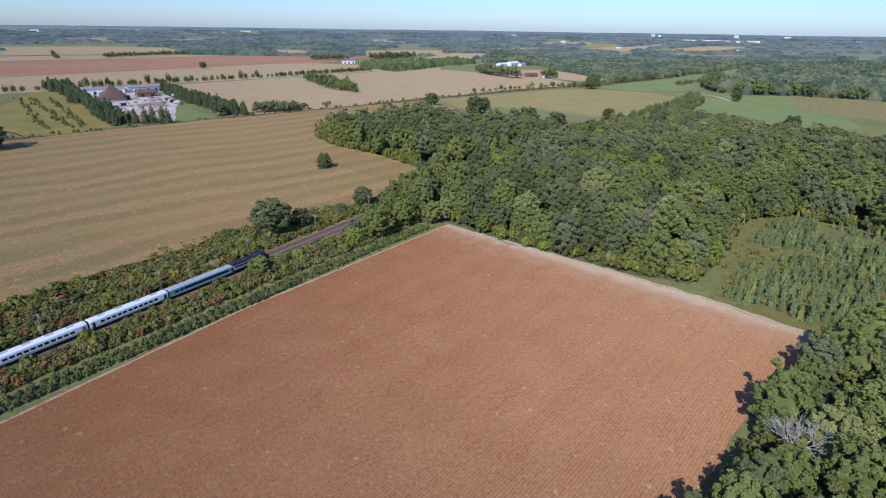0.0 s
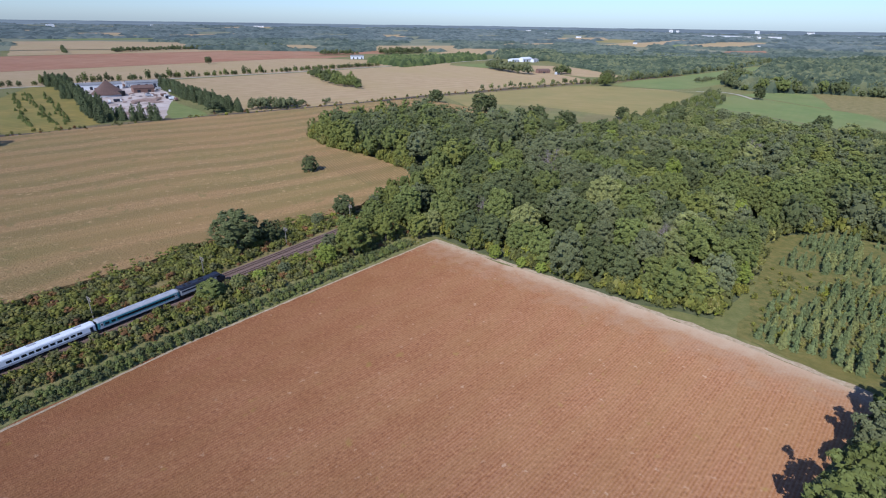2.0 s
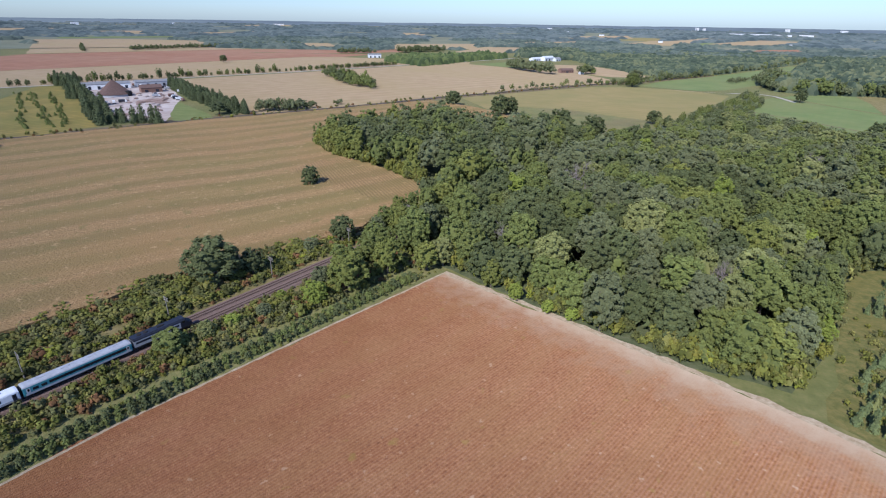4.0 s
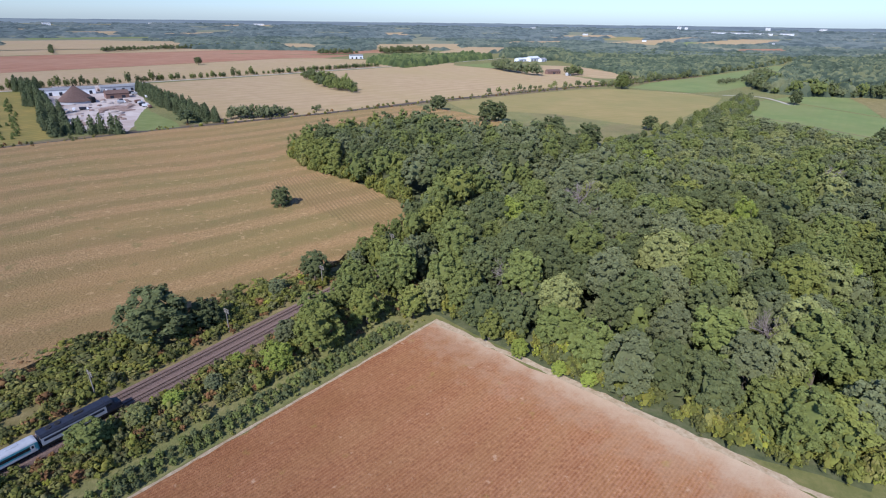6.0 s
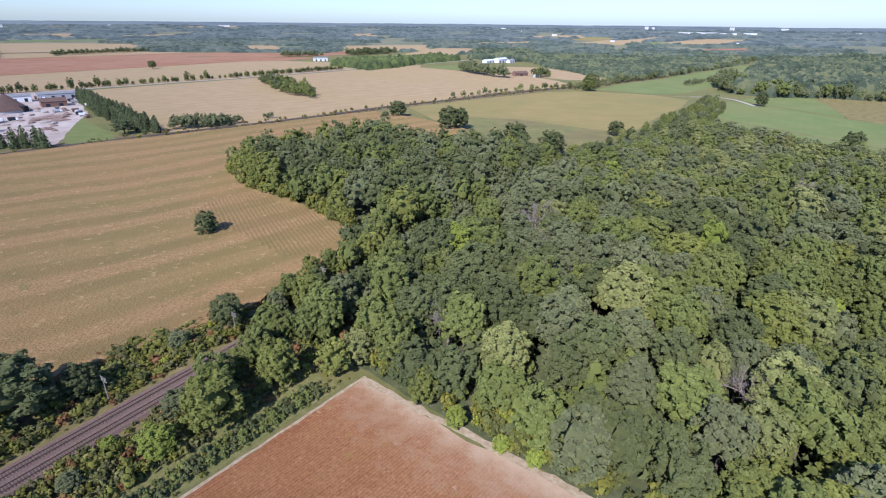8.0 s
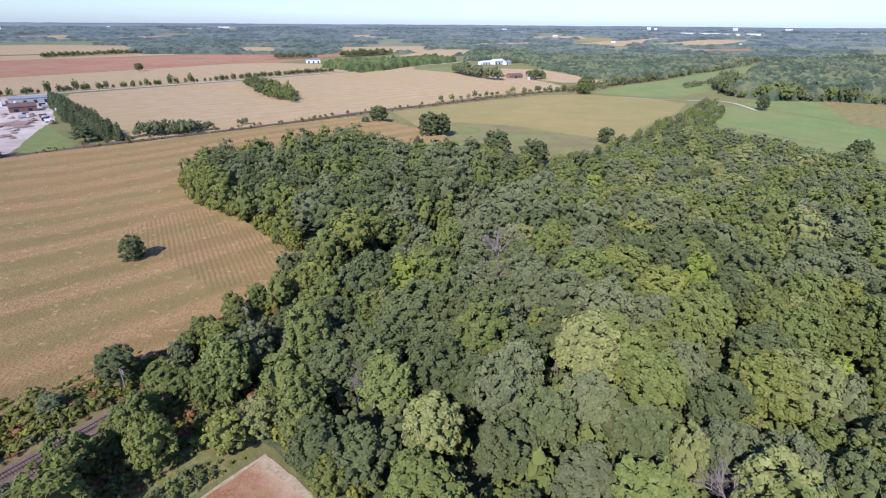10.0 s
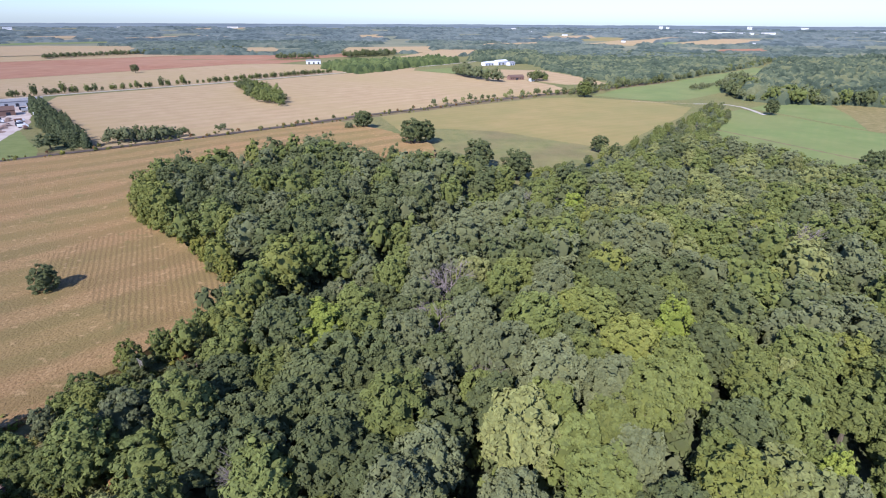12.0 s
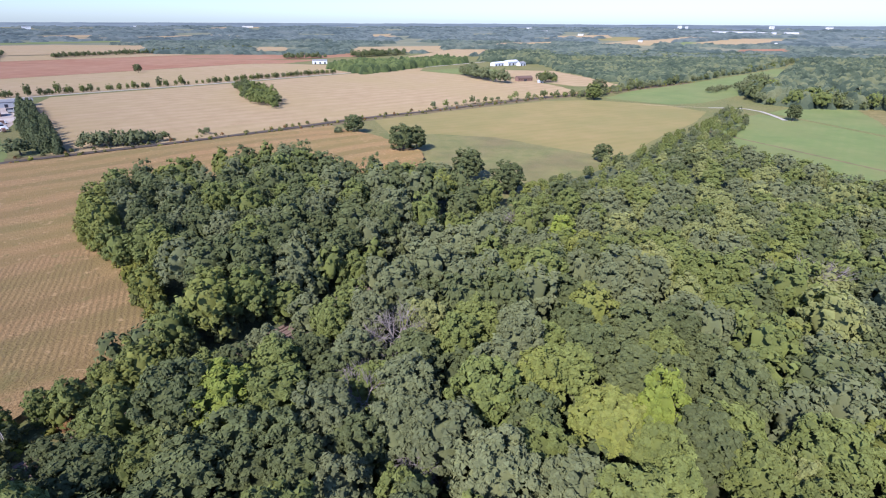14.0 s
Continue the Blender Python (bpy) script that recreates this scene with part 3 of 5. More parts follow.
sheet("field_tan_3", [(130, 1225), (250, 1060), (330, 1060), (300, 1200), (260, 1330), (160, 1350)], 0.06, M["tan"], "pale tan field by the farm", "field", seed=18)
sheet("lawn", [(-2, 1312), (88, 1228), (130, 1228), (155, 1350), (90, 1400)], 0.07, M["lawn"], "green lawn round the farm", "lawn", seed=19)
sheet("yard", [(-512, 765), (-545, 831), (-460, 862), (-395, 775), (-335, 690), (-281, 574), (-268, 536), (-311, 522), (-358, 590), (-400, 630)], 0.07, M["yardfloor"], "pale gravel storage yard", "yard", seed=20)
sheet("lawn", [(-320, 655), (-249, 580), (-228, 552), (-262, 539), (-285, 575)], 0.1, M["lawn"], "bright green grass patch beside the yard", "lawn", seed=21)
sheet("field_plantation", [(-571, 766), (-540, 795), (-309, 505), (-340, 440), (-470, 530)], 0.05, M["olive"], "grassland with rows of planted trees", "field", seed=22)
sheet("field_weeds", [(-571, 766), (-470, 530), (-345, 445), (-420, 360), (-560, 420), (-700, 600)], 0.05, M["grass"], "rough yellow-green grassland", "field", seed=23)


def strip(pts, half, z, mat, name, label, category, seed=1):
    """A road or path: a ribbon of that half width along a line."""
    left, right = [], []
    for i, (x, y) in enumerate(pts):
        a = pts[max(0, i - 1)]
        b = pts[min(len(pts) - 1, i + 1)]
        d = math.hypot(b[0] - a[0], b[1] - a[1])
        nx, ny = -(b[1] - a[1]) / d * half, (b[0] - a[0]) / d * half
        left.append((x + nx, y + ny))
        right.append((x - nx, y - ny))
    return sheet(name, left + right[::-1], z, mat, label, category, step=30 if half > 2 else 2.5, amp=0.15 if half > 2 else 0.3 * half, seed=seed)


strip([(-760, 560), (-595, 742), (-533, 800), (-444, 904), (-310, 1043), (-174, 1204), (-4, 1396), (121, 1560), (260, 1800)], 3.8, 0.3, M["road"], "road_1", "pale grey country road", "road", 30)
strip([(296, 868), (330, 858), (364, 847)], 1.0, 0.2, M["dry"], "path_4", "pale grassy track beside the bean field", "path", 34)
strip([(364, 847), (385, 848), (404, 841), (411, 822), (410, 797), (406, 765)], 2.4, 0.3, M["road"], "road_2", "pale gravel side road", "road", 31)
strip([(3, 245), (38, 218), (72, 191), (97, 170), (123, 143)], 1.1, 0.12, M["dry"], "path_1", "strip of pale dry grass along the field's edge", "verge", 32)
strip([(4, 246), (-32, 202), (-67, 159), (-105, 103), (-190, -5), (-290, -130)], 0.4, 0.09, M["dry"], "path_2", "thin strip of pale dry grass along the hedge", "verge", 33)


def build_corn():
    """The standing corn: a block of crop two metres high with an uneven top."""
    step = 4.0
    pts = wobble(CORN, 6, 0.8, 40)
    bm = bmesh.new()
    top = [bm.verts.new((x, y, 2.0)) for x, y in pts]
    low = [bm.verts.new((x, y, 0)) for x, y in pts]
    for i in range(len(pts)):
        j = (i + 1) % len(pts)
        bm.faces.new((low[i], low[j], top[j], top[i]))
    bm.faces.new(top)
    bmesh.ops.recalc_face_normals(bm, faces=bm.faces[:])
    bmesh.ops.triangulate(bm, faces=bm.faces[:])
    ob = part("corn_field", bm, M["corn"])
    tagged(ob, "field of standing ripe tan corn in long bands", "corn field", kind="stuff")


build_corn()
sheet("corn_headland", [(-100, 378), (-90, 400), (-78, 411), (-64, 399), (-39, 377), (-16, 352), (-23, 330), (-38, 322), (-52, 338), (-70, 352), (-84, 362)], 2.06, M["corn_rows"], "corn in dark rows that run towards the wood", "corn field", step=5, amp=1.6, seed=41)

# ---- woods ----
TREE_LABEL = {
    "dark": "tall dark green broadleaf tree in full leaf", "mid": "tall mid-green broadleaf tree in full leaf", "grey": "tall grey-green broadleaf tree in full leaf",
    "light": "pale yellowish-green broadleaf tree", "bright": "bright fresh green broadleaf tree", "yellow": "yellow-green tree turning in autumn", "rust": "rusty brown-green tree turning in autumn",
}
OAK = TreeKind("broadleaf_tree", TREE_LABEL, list(TREE_LABEL), 6, 22.0, 6.5, 11, 105, 2600, 0.62, 11, low=0.1, core=ICO1, least=-0.3)
EDGE = TreeKind("broadleaf_tree", TREE_LABEL, list(TREE_LABEL), 4, 17.0, 5.3, 13, 105, 2500, 0.56, 12, low=-0.02, core=ICO1, least=-0.8)
WOOD_COLOURS = ["dark", "mid", "grey", "light", "bright", "yellow"]
CHANCE = np.array([0.30, 0.33, 0.29, 0.045, 0.022, 0.002])
simple_rng = np.random.default_rng(21)
SIMPLE = [crown_arrays(simple_rng, 22.0, 6.3 * (0.85 + 0.3 * simple_rng.random()), 9, 54, 640, 0.85, 0.12, ICO1, ICO0, -0.5) for _ in range(7)]
SIMPLE_EDGE = [crown_arrays(simple_rng, 17.0, 5.3 * (0.9 + 0.25 * simple_rng.random()), 11, 54, 640, 0.80, -0.02, ICO1, ICO0, -0.8) for _ in range(4)]
SIMPLE_FAR = [crown_arrays(simple_rng, 22.0, 6.4 * (0.85 + 0.3 * simple_rng.random()), 8, 22, 220, 1.1, 0.1, ICO1, ICO0, -0.3) for _ in range(6)]
FARTREE = [crown_arrays(simple_rng, 10.0, 4.2 * (0.9 + 0.3 * simple_rng.random()), 6, 14, 70, 1.1, 0.0, ICO0, ICO0, -0.5) for _ in range(6)]
CANOPY = [M["w_" + c] for c in WOOD_COLOURS]
# trees that stand out by their colour or place: x, y, colour, scale of the crown, height in metres
CHOSEN = [
    (-77, 229, "dark", 1.9, 19, "large dark green round-crowned tree at the corn's edge"), (-67, 237, "dark", 0.95, 11, "dark green round tree beside a larger one"),
    (-42, 271, "dark", 1.0, 13, "dark green tree beside the railway"), (-29, 227, "bright", 1.35, 17, "leafy mid-green tree beside the railway"),
    (-18, 242, "bright", 1.0, 16, "slender mid-green tree beside the railway"), (-38, 217, "yellow", 0.85, 9, "yellow-green bushy tree beside the railway"),
    (-4, 247, "bright", 0.95, 12, "pale yellowish-green tree at the field's corner"), (2, 251, "light", 0.85, 13, "pale yellowish-green tree at the field's corner"),
    (12, 249, "mid", 1.2, 19, "tall mid-green tree at the field's corner"), (20, 235, "bright", 0.8, 11, "bright yellow-green tree at the wood's edge"),
    (28, 226, "yellow", 0.5, 7, "small yellow-green tree at the wood's edge"), (38, 218, "yellow", 0.42, 5, "small yellow-green bush at the wood's edge"), (45, 214, "yellow", 0.42, 5, "small yellow-green bush at the wood's edge"),
    (-70, 187, "mid", 0.85, 8, "bushy green tree beside the railway"), (-64, 195, "light", 0.6, 6, "pale bushy tree beside the railway"), (-59, 201, "yellow", 0.5, 5, "yellow-green bush beside the railway"), (-52, 208, "grey", 0.5, 5, ""), (-50, 219, "yellow", 0.35, 4, "yellow-green bush beside the railway"),
    (-40, 231, "grey", 0.7, 8, ""), (-33, 238, "mid", 1.0, 14, ""), (-26, 251, "mid", 0.95, 14, ""),
    (-28, 266, "mid", 0.85, 12, ""), (-19, 281, "bright", 0.95, 15, ""), (-14, 262, "mid", 0.95, 15, ""), (-25, 288, "mid", 0.85, 12, ""), (-22, 302, "bright", 0.75, 12, ""), (-52, 259, "grey", 0.6, 7, ""),
    (1.7, 301.6, "mid", 0.95, 13, ""), (-2.8, 293.8, "dark", 0.9, 12, ""), (7.0, 307.7, "mid", 0.9, 13, ""), (-27.3, 257.2, "bright", 0.75, 9, ""), (-31.5, 250.5, "mid", 0.6, 7, ""), (-22.4, 263.6, "mid", 0.8, 11, ""), (-36.7, 243.1, "light", 0.5, 5, ""), (-9.5, 283.8, "mid", 0.9, 12, ""), (182, 276, "mid", 1.1, 14, ""), (168, 267, "dark", 1.1, 15, ""), (186, 272, "mid", 1.2, 15, ""), (125.5, 304, "yellow", 1.15, 26, "bright yellow-green tree standing out of the wood"), (-24, 424, "bright", 1.0, 25, "bright green tree standing out of the dark wood"), (29, 289, "light", 0.95, 21, "pale yellow-green tree in the wood"),
    (92, 234, "light", 0.9, 20, ""), (96, 219, "light", 0.85, 19, ""), (146, 288, "light", 1.0, 20, ""), (139, 258, "yellow", 0.8, 18, ""), (132, 277, "mid", 0.9, 19, ""), (158, 296, "light", 1.0, 19, ""), (177, 267, "yellow", 0.8, 13, "yellow tree turning in autumn at the meadow's edge"), (119, 262, "mid", 1.0, 20, ""), (108, 238, "bright", 1.0, 17, ""), (95, 194, "bright", 1.4, 15, "broad fresh green tree at the meadow's edge"), (86, 199, "bright", 1.2, 15, "broad fresh green tree at the meadow's edge"), (115, 206, "yellow", 0.9, 11, "yellow-green tree at the meadow's edge"), (106, 205, "bright", 1.1, 14, ""), (82, 199, "mid", 1.05, 16, ""), (72, 203, "dark", 1.1, 18, ""),
    (-78.5, 349, "dark", 0.98, 13, "lone dark green round tree in the corn"),
    (-13, 674, "dark", 1.7, 18, "round dark green tree beside the far railway"), (-26, 668, "grey", 0.8, 7, "round dark green tree beside the far railway"),
    (37, 604, "dark", 1.9, 23, "large spreading dark green tree in the weeds"), (47, 609, "dark", 1.7, 20, "large spreading dark green tree in the weeds"),
    (180, 584, "dark", 1.35, 14, "round dark green tree at the field's edge"), (412, 764, "dark", 1.4, 18, "dark green tree beside the side road"), (-334, 388, "dark", 2.6, 27, "large dark green tree at the corn's edge"), (-346, 372, "dark", 2.3, 25, "large dark green tree at the corn's edge"),
    (340, 520, "dark", 1.6, 18, "dark tree at the edge of the hay field"), (-237, 578, "fir", 1.5, 13, "dark green tree on the yard's lawn"), (-526, 1225, "dark", 1.5, 17, "lone tree in the red field"), (86, 530, "dark", 2.0, 21, ""), (70, 515, "grey", 1.8, 15, ""), (108, 503, "dark", 2.0, 20, ""), (120, 486, "bright", 1.3, 14, ""), (245, 905, "mid", 2.0, 22, "green tree in the hedge by the hay field"), (262, 955, "grey", 2.1, 24, "grey-green tree in the hedge by the hay field"), (506, 985, "yellow", 2.2, 20, "large yellow-green tree at the far wood's edge"), (488, 960, "light", 1.6, 15, "yellow-green tree at the far wood's edge"), (574, 845, "yellow", 1.6, 15, "yellow-green tree at the far wood's edge"), (277, 500, "light", 0.8, 19, "tall pale yellowish tree at the hay field's edge"),
]
CHOSEN_KIND = TreeKind("broadleaf_tree", TREE_LABEL, ["fir"], 2, 17.0, 5.4, 12, 60, 500, 0.9, 13, low=-0.02)
chosen_rng = np.random.default_rng(31)
for x, y, c, wide, tall_m, text in CHOSEN:
    k = CHOSEN_KIND if c == "fir" else EDGE
    k.put(x, y, wide, chosen_rng.random() * 6.28, c, int(chosen_rng.integers(3)), tall_m / 17.0 / wide, text or TREE_LABEL.get(c, "dark green tree"))


def near(x, y):
    """The part of the wood that the camera passes over most closely."""
    return (y < 300 and -45 < x < 180) or (y < 345 and 5 < x < 150)


def edge_distance(poly, x, y):
    best = 1e9
    for (x0, y0), (x1, y1) in zip(poly, poly[1:] + poly[:1]):
        d2 = (x1 - x0) ** 2 + (y1 - y0) ** 2
        s = max(0, min(1, ((x - x0) * (x1 - x0) + (y - y0) * (y1 - y0)) / d2))
        best = min(best, math.hypot(x - x0 - s * (x1 - x0), y - y0 - s * (y1 - y0)))
    return best


things_left = 300


def plant_wood(poly, gap, seed, name, label, tall=1.0):
    global things_left
    r = np.random.default_rng(seed)
    rest = []
    for x, y in scatter(poly, gap, r):
        if any(math.hypot(x - c[0], y - c[1]) < 3.9 * c[3] for c in CHOSEN):
            continue
        if abs((x - RAIL_AT[0]) * TY - (y - RAIL_AT[1]) * TX) < (5.0 if y < 270 else 2.2 if y < 470 else 0.4) or math.hypot(x - 77, y - 88) < 5:
            continue
        tone = 2.0 * noise.noise(Vector((x * 0.02, y * 0.02, seed)))
        p = np.clip(CHANCE * np.array([1 + 1.2 * tone, 1, 1 - 1.2 * tone, 1 - tone, 1, 1]), 0.002, None)
        if x < 25 and y < 345:
            p = p * np.array([0.5, 1.1, 1.7, 1.2, 1.0, 1.0])
        if poly is WOOD_L:
            p = np.array([0.66, 0.20, 0.11, 0.0, 0.03, 0.0])
        c = int(r.choice(6, p=p / p.sum()))
        low_wood = 1 - 0.42 * min(1, max(0, (y - 370) / 130)) * min(1, max(0, (x - 90) / 60))
        if poly is RAILWOOD:
            low_wood = 1.0 + 0.7 * noise.noise(Vector((x * 0.035, y * 0.035, 9)))
        sc = tall * (0.45 + 0.55 * low_wood) * (0.8 + 0.36 * r.random())
        turn = r.random() * 6.28
        squat = low_wood / (0.45 + 0.55 * low_wood)
        zs = squat * (0.86 + 0.3 * r.random()) / (0.6 + 0.4 * sc * squat / tall / low_wood)
        margin = edge_distance(poly, x, y)
        rim = margin < 5.5
        if gap > 8:
            sc, zs = sc * 1.14, zs / 1.13
        if x > 150 and y > 330:
            c = int(r.choice(6, p=(0.12, 0.30, 0.36, 0.17, 0.05, 0.0)))
        if rim:
            c = int(r.choice((1, 1, 4, 1, 4) if poly is WOOD_L and x < 0 else (0, 1, 1, 2, 1)))
        if poly is WOOD_L and margin < 10 and 0.72 * x + 0.69 * y < 250:
            c = int(r.choice((1, 4, 4)))
        if near(x, y) and things_left > 0:
            (EDGE if rim or (margin < 17 and y < 270) else OAK).put(x, y, sc, turn, WOOD_COLOURS[c], int(r.integers(5)), zs)
            things_left -= 1
        else:
            shapes = SIMPLE_FAR if y > 455 else SIMPLE
            rest.append(((SIMPLE_EDGE if rim else shapes)[int(r.integers(4 if rim else 6))], x, y, sc, turn, zs, c))
    if rest:
        thicket(name, rest, CANOPY, label, "wood")
    print(name, things_left, len(rest))


plant_wood(WOOD_R, 8.8, 51, "wood_canopy", "dense wood of mixed green broadleaf trees", 1.0)
plant_wood(WOOD_NEAR, 8.1, 53, "wood_canopy", "dense broadleaf trees beside the bean field", 1.0)
plant_wood(WOOD_L, 9.0, 52, "wood_canopy", "dense dark wood of broadleaf trees beside the corn", 1.0)
plant_wood([(-31, 284), (-15, 316), (-6, 344), (14, 334), (-11, 294), (-27, 273)], 6.5, 55, "wood_canopy", "mixed trees between the railway and the corn", 0.58)
plant_wood(RAILWOOD, 7.5, 54, "wood_canopy", "line of mixed trees along the railway", 0.46)

# ---- far trees ----
far_rng = np.random.default_rng(61)


def tree_clump(poly, gap, scale, name, label, colours):
    """A small wood of single crowns."""
    items = [(FARTREE[int(far_rng.integers(6))], x, y, scale * (0.7 + 0.6 * far_rng.random()), far_rng.random() * 6.28, 0.8 + 0.5 * far_rng.random(), int(far_rng.choice(colours))) for x, y in scatter(poly, gap, far_rng)]
    thicket(name, items, CANOPY, label, "wood")


def canopy(name, places, cell, mat, label):
    """A far wood as one skin of treetops: a dome for each tree (x, y, radius, height) on a grid of that cell, open where no tree stands."""
    t = np.array(places)
    x0, y0 = t[:, 0].min() - 3 * cell, t[:, 1].min() - 3 * cell
    nx, ny = int((t[:, 0].max() - x0) / cell) + 5, int((t[:, 1].max() - y0) / cell) + 5
    r = np.random.default_rng(len(places))
    gx = x0 + cell * (np.arange(nx)[:, None] + r.uniform(-0.35, 0.35, (nx, ny)))
    gy = y0 + cell * (np.arange(ny)[None, :] + r.uniform(-0.35, 0.35, (nx, ny)))
    top = np.zeros((nx, ny))
    for x, y, rad, h in t:
        k = int(rad / cell) + 2
        i, j = int((x - x0) / cell), int((y - y0) / cell)
        sl = (slice(max(0, i - k), i + k + 1), slice(max(0, j - k), j + k + 1))
        q = ((gx[sl] - x) ** 2 + (gy[sl] - y) ** 2) / rad ** 2
        top[sl] = np.maximum(top[sl], h * np.sqrt(np.clip(1 - q, 0, 1)) ** 0.8)
    top = top + (top > 0) * r.normal(0, 0.045, top.shape) * t[:, 3].mean()
    z = rise_many(gx, gy) + np.where(top > 0, np.maximum(top, 0.4), -0.6)
    idx = np.arange(nx * ny).reshape(nx, ny)
    quads = np.stack([idx[:-1, :-1], idx[1:, :-1], idx[1:, 1:], idx[:-1, 1:]], -1).reshape(-1, 4)
    quads = quads[(top.ravel()[quads] > 0).any(axis=1)]
    used, inv = np.unique(quads, return_inverse=True)
    verts = np.stack([gx.ravel(), gy.ravel(), z.ravel()], 1)[used]
    me = mesh_np(name, verts, inv.reshape(-1, 4), [mat])
    tagged(link_mesh(name, me), label, "wood", kind="stuff")
    print(name, len(quads))


def far_trees(poly, gap, radius, height, clear=None):
    """Trees of a far wood: their heights change from stand to stand; clear drops those in glades."""
    out = []
    for x, y in scatter(poly, gap, far_rng):
        stand = noise.noise(Vector((x * 0.006, y * 0.006, 4.0)))
        if clear is not None and noise.noise(Vector((x * 0.0035, y * 0.006, 8.0))) < clear:
            continue
        out.append((x, y, radius * (0.75 + 0.5 * far_rng.random()), height * (0.72 + 0.4 * far_rng.random() + 0.45 * stand)))
    return out


RIGHT_WOOD = [(470, 1000), (560, 1085), (900, 1600), (1700, 1700), (1700, 800), (700, 700), (620, 815), (549, 848), (472, 852), (445, 890), (458, 930)]
MIXED_WOOD = [(310, 1030), (440, 1130), (640, 1330), (905, 1615), (900, 1900), (300, 1900), (260, 1500), (270, 1340), (310, 1200)]
canopy("far_wood", far_trees(RIGHT_WOOD, 10.5, 7.6, 17), 4.0, M["canopy_right"], "far dense green wood")
canopy("far_wood", far_trees(MIXED_WOOD, 8.5, 6.0, 10, -0.32), 4.0, M["canopy_right"], "far mixed green wood and thickets")
tree_clump([(470, 1000), (500, 1045), (540, 1075), (530, 1030), (490, 950), (500, 880), (560, 862), (640, 815), (620, 800), (549, 838), (472, 846), (440, 885), (450, 930)], 8.5, 1.5, "far_wood", "edge of a far wood in mixed greens", (0, 1, 2, 0, 0))
tree_clump([(40, 815), (125, 882), (190, 918), (245, 915), (322, 1010), (300, 1030), (245, 960), (190, 935), (120, 890), (55, 830)], 9, 0.72, "far_wood", "hedge of shrubs and small trees beside the railway", (0, 1, 2, 3))
tree_clump([(322, 1010), (440, 1118), (640, 1322), (890, 1600), (880, 1612), (630, 1332), (430, 1130), (310, 1030)], 11, 0.9, "far_wood", "hedge of shrubs beside the green hay strip", (0, 1, 2, 2))
tree_clump([(430, 985), (470, 1030), (520, 1070), (512, 1082), (460, 1040), (420, 995)], 8, 0.8, "far_wood", "shrubs across the green hay strip", (0, 2, 2))
for line, deep, tall in (([(-955, 1585), (-899, 1684), (-843, 1763), (-774, 1850), (-626, 2046)], 16, 0.95), ([(-380, 1630), (-291, 1667)], 14, 1.1), ([(-215, 1705), (-100, 1840)], 16, 1.3), ([(-1010, 1470), (-1180, 1700)], 10, 0.9)):
    band = [(x - deep, y + deep) for x, y in line] + [(x + deep, y - deep) for x, y in line[::-1]]
    tree_clump(band, 9, tall, "far_wood", "dark line of trees between distant fields", (0, 0, 2))
canopy("far_wood", far_trees([(-198, 1348), (-102, 1228), (-52, 1308), (-18, 1385), (90, 1540), (40, 1600), (-60, 1450), (-150, 1470)], 9, 7, 17), 4.0, M["canopy_green"], "wood lot of bright green trees beside the road")
canopy("far_wood", far_trees([(230, 1500), (300, 1560), (330, 1900), (150, 1900), (120, 1600)], 9, 7, 16), 5.0, M["canopy_right"], "trees behind the white farm")
FAR_RING = [(r_ * math.cos(radians(a)), 100 + r_ * math.sin(radians(a))) for r_, aa in ((1880, range(20, 162, 4)), (4900, range(160, 16, -4))) for a in aa]
sheet("far_land", FAR_RING, 0.6, M["farland"], "distant mix of pasture and scrub", "ground", step=400, amp=15, seed=99)
sheet("field_tan_4", [(-1083, 1369), (-964, 1482), (-675, 1748), (-823, 1806), (-1058, 1662), (-1220, 1547)], 0.12, M["tan"], "pale stubble strip behind the red field", "field", step=60, amp=3, seed=24)
FAR_FIELDS = []
for i in range(12):
    rr = 2450 + 1900 * far_rng.random() ** 0.9
    a = radians(42 + 96 * far_rng.random())
    x, y = rr * math.cos(a), 100 + rr * math.sin(a)
    w, d, t = 120 + 240 * far_rng.random(), 50 + 80 * far_rng.random(), 0.75 + 0.2 * far_rng.random()
    FAR_FIELDS.append([(x + u * w * math.cos(t) - v * d * math.sin(t), y + u * w * math.sin(t) + v * d * math.cos(t)) for u, v in ((-1, -1), (1, -1), (1, 1), (-1, 1))])
FAR_FIELDS += [
    [(-1220, 1547), (-1058, 1662), (-823, 1806), (-1041, 2151), (-1335, 2108), (-1536, 1960)], [(-570, 1922), (-463, 1956), (-550, 2166), (-629, 2139)], [(-266, 1841), (-160, 1903), (13, 1945), (3, 2290), (-295, 2205)],
    [(897, 1949), (1105, 2006), (1178, 2183), (999, 2127)], [(-97, 1642), (28, 1675), (168, 1883), (182, 2092), (35, 2095)], [(173, 2248), (422, 2388), (452, 2637), (219, 2531)], [(467, 2806), (796, 2991), (853, 3338), (564, 3206)], [(-389, 2919), (-243, 2910), (-317, 3395), (-435, 3266)]]
for i, p in enumerate(FAR_FIELDS):
    k = ("tan", "tan", "green", "tan", "tan", "ripe_beans")[i % 6] if i < 12 else ("red" if i == 15 else "tan")
    sheet("far_field_%d" % (i + 1), p, 1.0 + 0.02 * i, M[k], "distant farm field", "field", step=200, amp=2, seed=100 + i)
